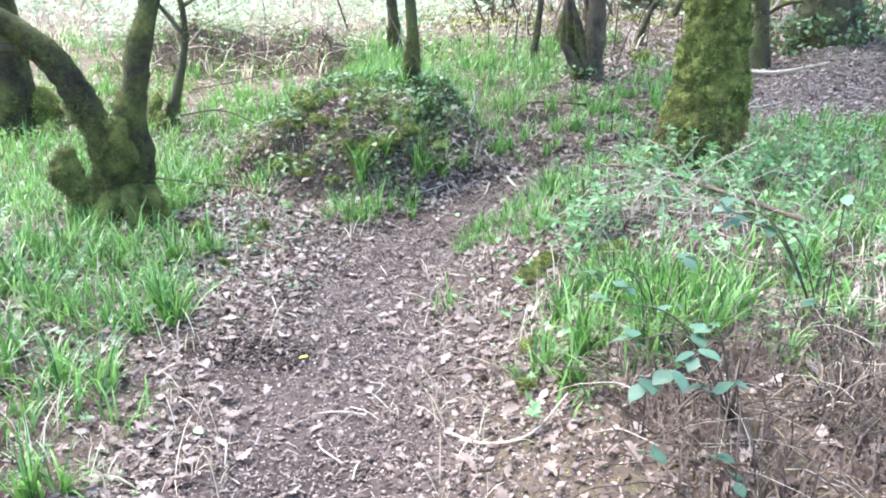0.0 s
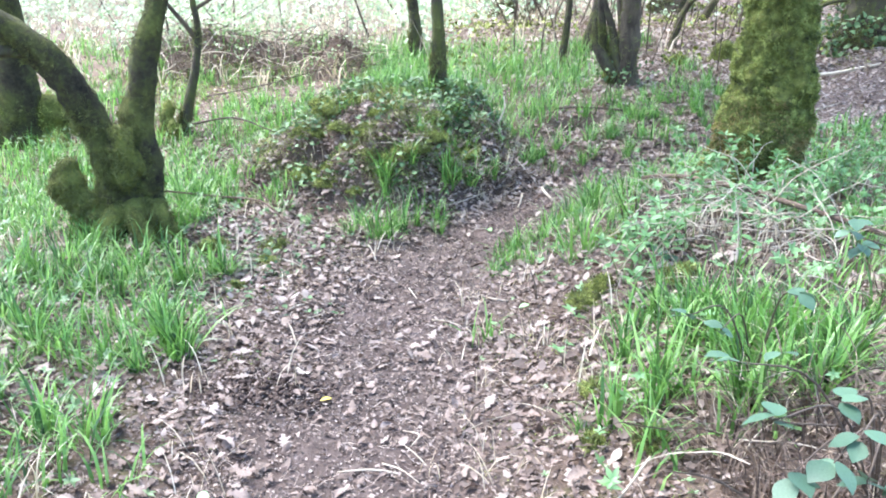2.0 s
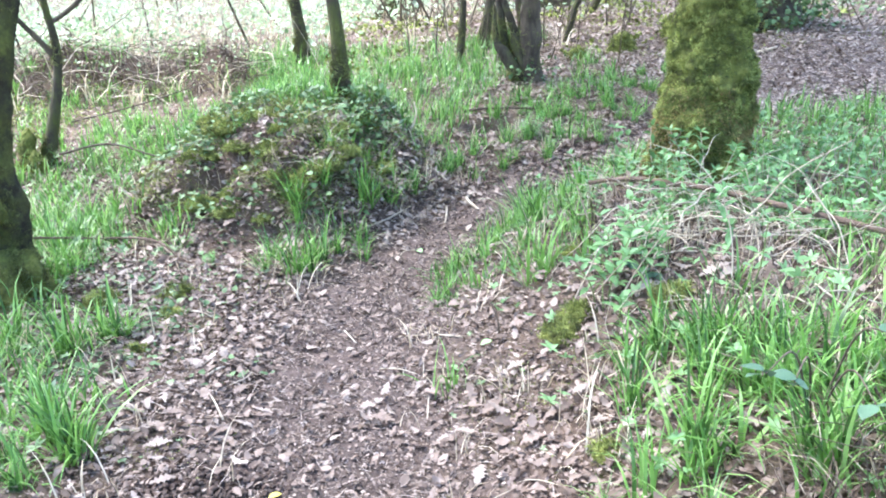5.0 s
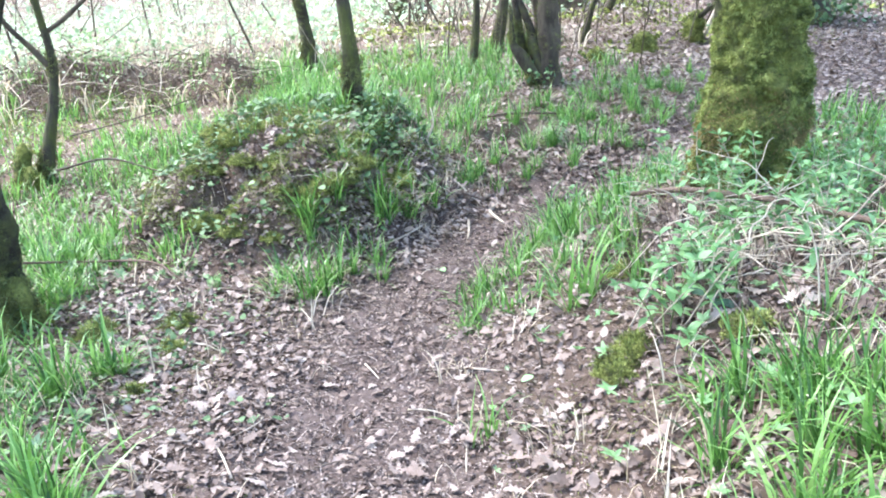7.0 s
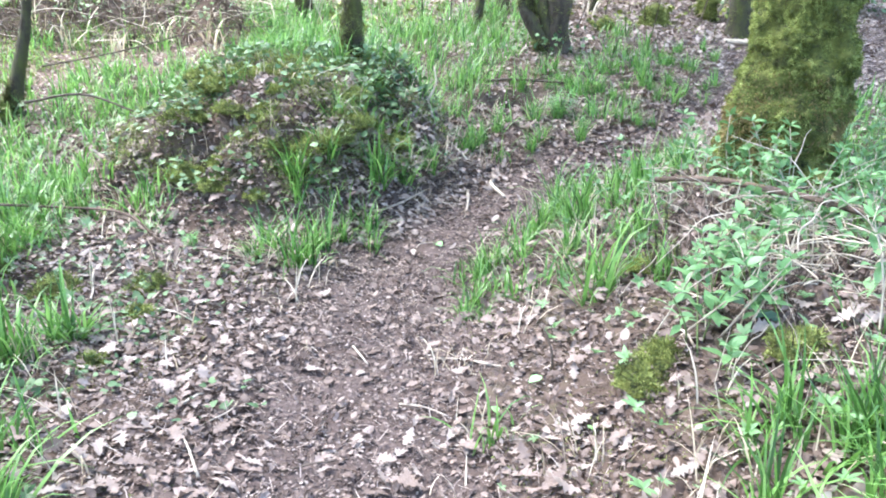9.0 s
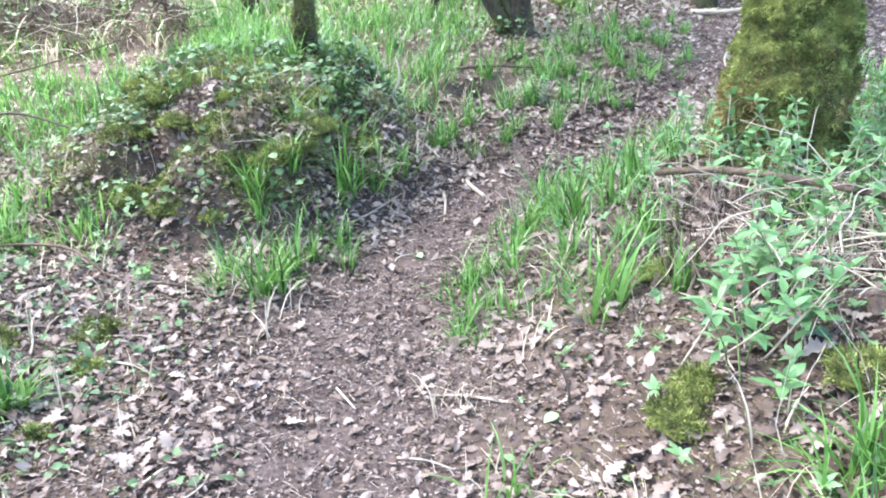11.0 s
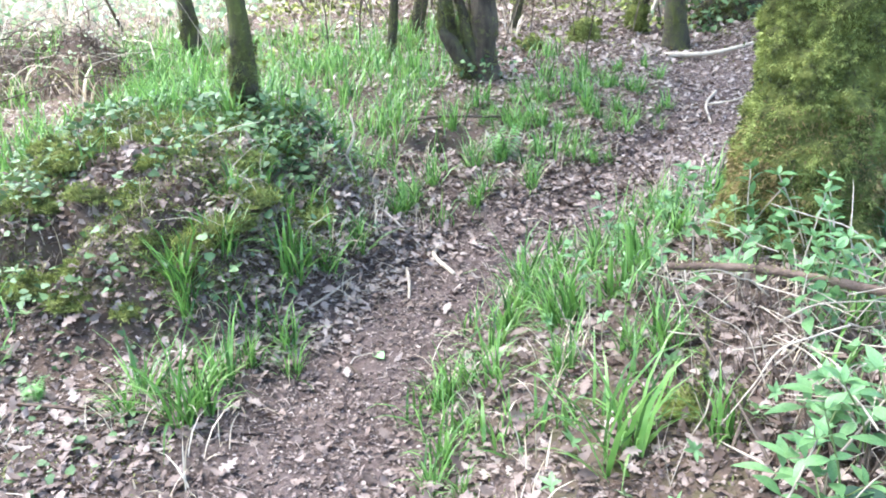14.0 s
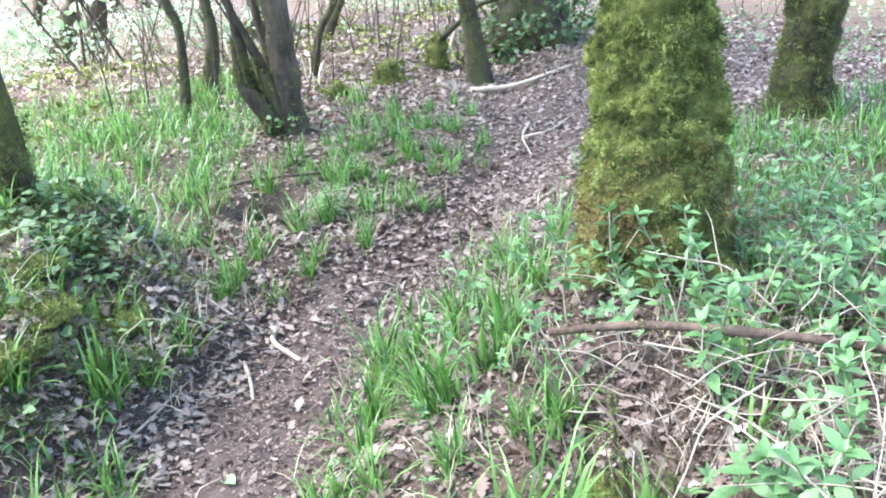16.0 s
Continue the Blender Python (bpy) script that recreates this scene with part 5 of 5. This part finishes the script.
# ---- the undergrowth beyond, its leaf colour paled to stand for strong sun ----
low_leaves("undergrowth", "bramble leaves in the clearing, coloured pale as if sunlit", 62000, (-18.0, 4.0, 12.2, 26.0), lambda x, y: (0.06 + 0.94 * clumped(x, y, 1.3, 1.1) ** 1.5) * (1 - 0.97 * smooth(-0.8, 0.4, x) * (1 - smooth(15.5, 18.5, y))), BROAD, (0.04, 0.1), (0.02, 0.6), CLEARING, rnd, 0.6)
low_leaves("undergrowth", "green undergrowth beneath distant trees, paled as if sunlit", 20000, (-40.0, 26.0, 15.0, 48.0), lambda x, y: 0.08 + 0.92 * clumped(x, y, 0.5, 0.4) ** 1.5, BROAD, (0.1, 0.26), (0.05, 1.5), CLEARING, rnd, 0.6)
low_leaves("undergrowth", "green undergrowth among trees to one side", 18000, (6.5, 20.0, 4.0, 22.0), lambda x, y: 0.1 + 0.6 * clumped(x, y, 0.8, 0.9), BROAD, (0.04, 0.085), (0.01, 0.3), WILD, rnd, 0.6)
grass_field("withered_grass", "pale withered grass in the clearing", 600, (-16.0, 3.5, 10.4, 24.0), 9, 0.45, rnd, lambda x, y: 0.9 * (1 - 0.95 * smooth(-0.9, 0.2, x) * (1 - smooth(15, 18, y))), OLD_GRASS, (0.01, 0.02))


def whips(name, label, n, box, tall, radius, mat, rnd, keep=None):
    """Thin upright stems in one mesh."""
    x, y = places(n, *box, rnd, keep or (lambda a, b: 1.0 + 0 * a))
    pairs = []
    for i in range(len(x)):
        h, a, l = rnd.uniform(*tall), rnd.uniform(0, 6.3), rnd.normal(0, 0.6)
        z = ground_at(x[i], y[i], -0.05)
        r = rnd.uniform(*radius)
        line = np.array([(x[i], y[i], z), (x[i] + 0.5 * h * l * math.cos(a) + 0.03 * rnd.normal(), y[i] + 0.5 * h * l * math.sin(a), z + 0.5 * h), (x[i] + h * l * math.cos(a), y[i] + h * l * math.sin(a), z + h)])
        ring = [np.array([math.cos(k * 1.571), math.sin(k * 1.571), 0]) for k in range(4)]
        v = np.array([line[j] + ring[k] * r * (1 - 0.4 * j) for j in range(3) for k in range(4)])
        f = np.array([(4 * j + k, 4 * j + (k + 1) % 4, 4 * j + 4 + (k + 1) % 4, 4 * j + 4 + k) for j in range(2) for k in range(4)])
        pairs.append((v, f))
    v, f = joined(pairs)
    return tagged(link_mesh(name, v, f, mat), label, "stems", kind="stuff")


whips("dead_stems", "pale dead stems standing in the clearing", 2600, (-14.0, 2.0, 11.6, 22.0), (0.3, 1.5), (0.002, 0.007), PALE_TWIG, rnd, lambda x, y: 1 - 0.96 * smooth(-0.9, 0.2, x))
whips("saplings", "thin bare saplings in the clearing", 100, (-16.0, 4.0, 12.0, 26.0), (1.5, 4.5), (0.01, 0.028), GREY_BARK, rnd, lambda x, y: 1 - 0.7 * smooth(-0.9, 0.2, x))
whips("dead_stems", "thin bare stems among the trees", 260, (0.5, 10.0, 10.5, 20.0), (0.5, 2.4), (0.004, 0.014), GREY_BARK, rnd)
whips("dead_stems", "pale stalks standing in the bank's grass", 120, (0.6, 3.4, 2.4, 5.6), (0.15, 0.45), (0.0015, 0.003), PALE_TWIG, rnd)
whips("distant_trees", "bare trunks of the distant wood", 420, (-60.0, 60.0, 27.0, 75.0), (6.0, 14.0), (0.08, 0.24), GREY_BARK, rnd)
whips("distant_trees", "bare trunks of the wood behind", 160, (-45.0, 45.0, -40.0, -7.0), (6.0, 12.0), (0.08, 0.22), GREY_BARK, rnd, lambda x, y: (np.abs(off_path(x, y)) > 2) * 1.0)

# ---- single fallen leaves ----


def fallen_leaf(x, y, size, mat, label, kind=4):
    t = OAK_LEAVES[kind] if mat is DEAD_LEAF else BROAD
    o = link_mesh("fallen_leaf", t[0] * size, t[1], mat)
    o.matrix_world = pose(x, y, ground_at(x, y, 0.022), float(rnd.normal(4, 6)), float(rnd.normal(0, 8)), float(rnd.uniform(0, 360)))
    tagged(o, label, "leaf", "single fallen leaves")


for x, y, s in ((0.14, 6.17, 0.075), (0.3, 4.42, 0.06), (0.1, 4.35, 0.05), (-0.95, 2.75, 0.05), (0.35, 4.0, 0.05)):
    fallen_leaf(x, y, s, FRESH, "fresh pale green leaf lying on the path")
fallen_leaf(-0.62, 3.5, 0.05, YELLOW, "yellow fallen leaf on brown soil")
single_kinds = []
for mat in (DEAD_LEAF, PALE_LEAF):
    for t in LOBED:
        o = link_mesh("fallen_leaf", t[0], t[1], mat)
        single_kinds.append(o.data)
        bpy.data.objects.remove(o)
xs, ys = places(700, -1.7, 1.3, 1.8, 7.2, rnd, lambda x, y: 0.15 + 0.85 * leaf_cover(x, y))
for x, y in list(zip(xs, ys))[:240]:
    k = int(rnd.integers(0, len(single_kinds)))
    o = new("fallen_leaf", single_kinds[k])
    s = float(rnd.uniform(0.06, 0.11))
    o.matrix_world = pose(float(x), float(y), ground_at(x, y, 0.026), float(rnd.normal(4, 9)), float(rnd.normal(0, 10)), float(rnd.uniform(0, 360))) @ Matrix.Diagonal((s, s, s, 1))
    tagged(o, "bleached lobed oak leaf lying on the litter" if k > 3 else "brown lobed oak leaf lying on the litter", "leaf", "single fallen leaves")

# ---- freshly turned soil beside the path ----
n = 800
a, r = rnd.uniform(0, 6.3, n), np.sqrt(rnd.random(n))
x, y = -0.93 + 0.34 * r * np.cos(a) + 0.1 * r * np.sin(a), 3.5 + 0.19 * r * np.sin(a)
CUBE_V = np.array([(q, w, e) for q in (-0.5, 0.5) for w in (-0.5, 0.4) for e in (-0.3, 0.3)]) * np.array([1, 0.8, 1])
CUBE_F = np.array([(0, 1, 3, 2), (4, 6, 7, 5), (0, 4, 5, 1), (2, 3, 7, 6), (0, 2, 6, 4), (1, 5, 7, 3)])
v, f = scatter((CUBE_V, CUBE_F), np.stack([x, y, ground_height(x, y) + rnd.uniform(0, 0.02, n) * (1.3 - r)], -1), turns(a, rnd.normal(0, 0.8, n), rnd.normal(0, 0.8, n)), rnd.uniform(0.005, 0.022, n))
tagged(link_mesh("soil_clods", v, f, CLOD), "dark freshly scratched soil clods by the path", "soil", kind="stuff")
low_leaves("straw_bits", "slivers of straw and bark trodden into the path", 16000, (-1.8, 3.6, 1.2, 10.0), lambda x, y: 1 - 0.7 * smooth(0.4, 1.2, np.abs(off_path(x, y))), SLIVER, (0.02, 0.07), (0.004, 0.02), PALE_LEAF, rnd, 0.18)
low_leaves("straw_bits", "dark slivers of bark on the soil", 12000, (-2.4, 2.0, 1.2, 8.0), lambda x, y: 0.8 + 0 * x, SLIVER, (0.02, 0.06), (0.004, 0.02), FLAKES, rnd, 0.18)
low_leaves("ivy_leaves", "ivy at the foot of the many-stemmed tree", 260, (1.3, 2.4, 9.7, 10.5), lambda x, y: np.clip(1.3 - 2.0 * np.hypot(x - 1.85, y - 10.0), 0, 1), IVY_LEAF, (0.035, 0.06), (0.0, 0.25), IVY, rnd, 0.7)
lay_leaves("leaf_litter", "pale leaves under the trees beyond the grass", 12000, (-0.5, 9.0, 10.0, 18.0), (0.05, 0.11), rng, lambda x, y: 0.7 + 0 * x, 0.35, PALE_LEAF)
low_leaves("moss_carpet", "moss and small leaves under the far trees", 7000, (-0.5, 8.0, 11.0, 19.0), lambda x, y: clumped(x, y, 1.1, 0.9) ** 2, BROAD, (0.04, 0.1), (0.0, 0.12), MOSS, rnd, 0.6)
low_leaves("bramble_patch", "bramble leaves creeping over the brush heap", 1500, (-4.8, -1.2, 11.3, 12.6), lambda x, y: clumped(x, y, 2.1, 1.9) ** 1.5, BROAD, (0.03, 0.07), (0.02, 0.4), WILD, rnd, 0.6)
low_leaves("moss_carpet", "moss on the brush and old wood", 9000, (-4.6, -0.8, 9.4, 12.4), lambda x, y: np.clip(1.5 * clumped(x, y, 1.9, 2.3) - 0.5, 0, 1), KITE, (0.03, 0.06), (0.0, 0.16), MOSS, rnd, 0.9)
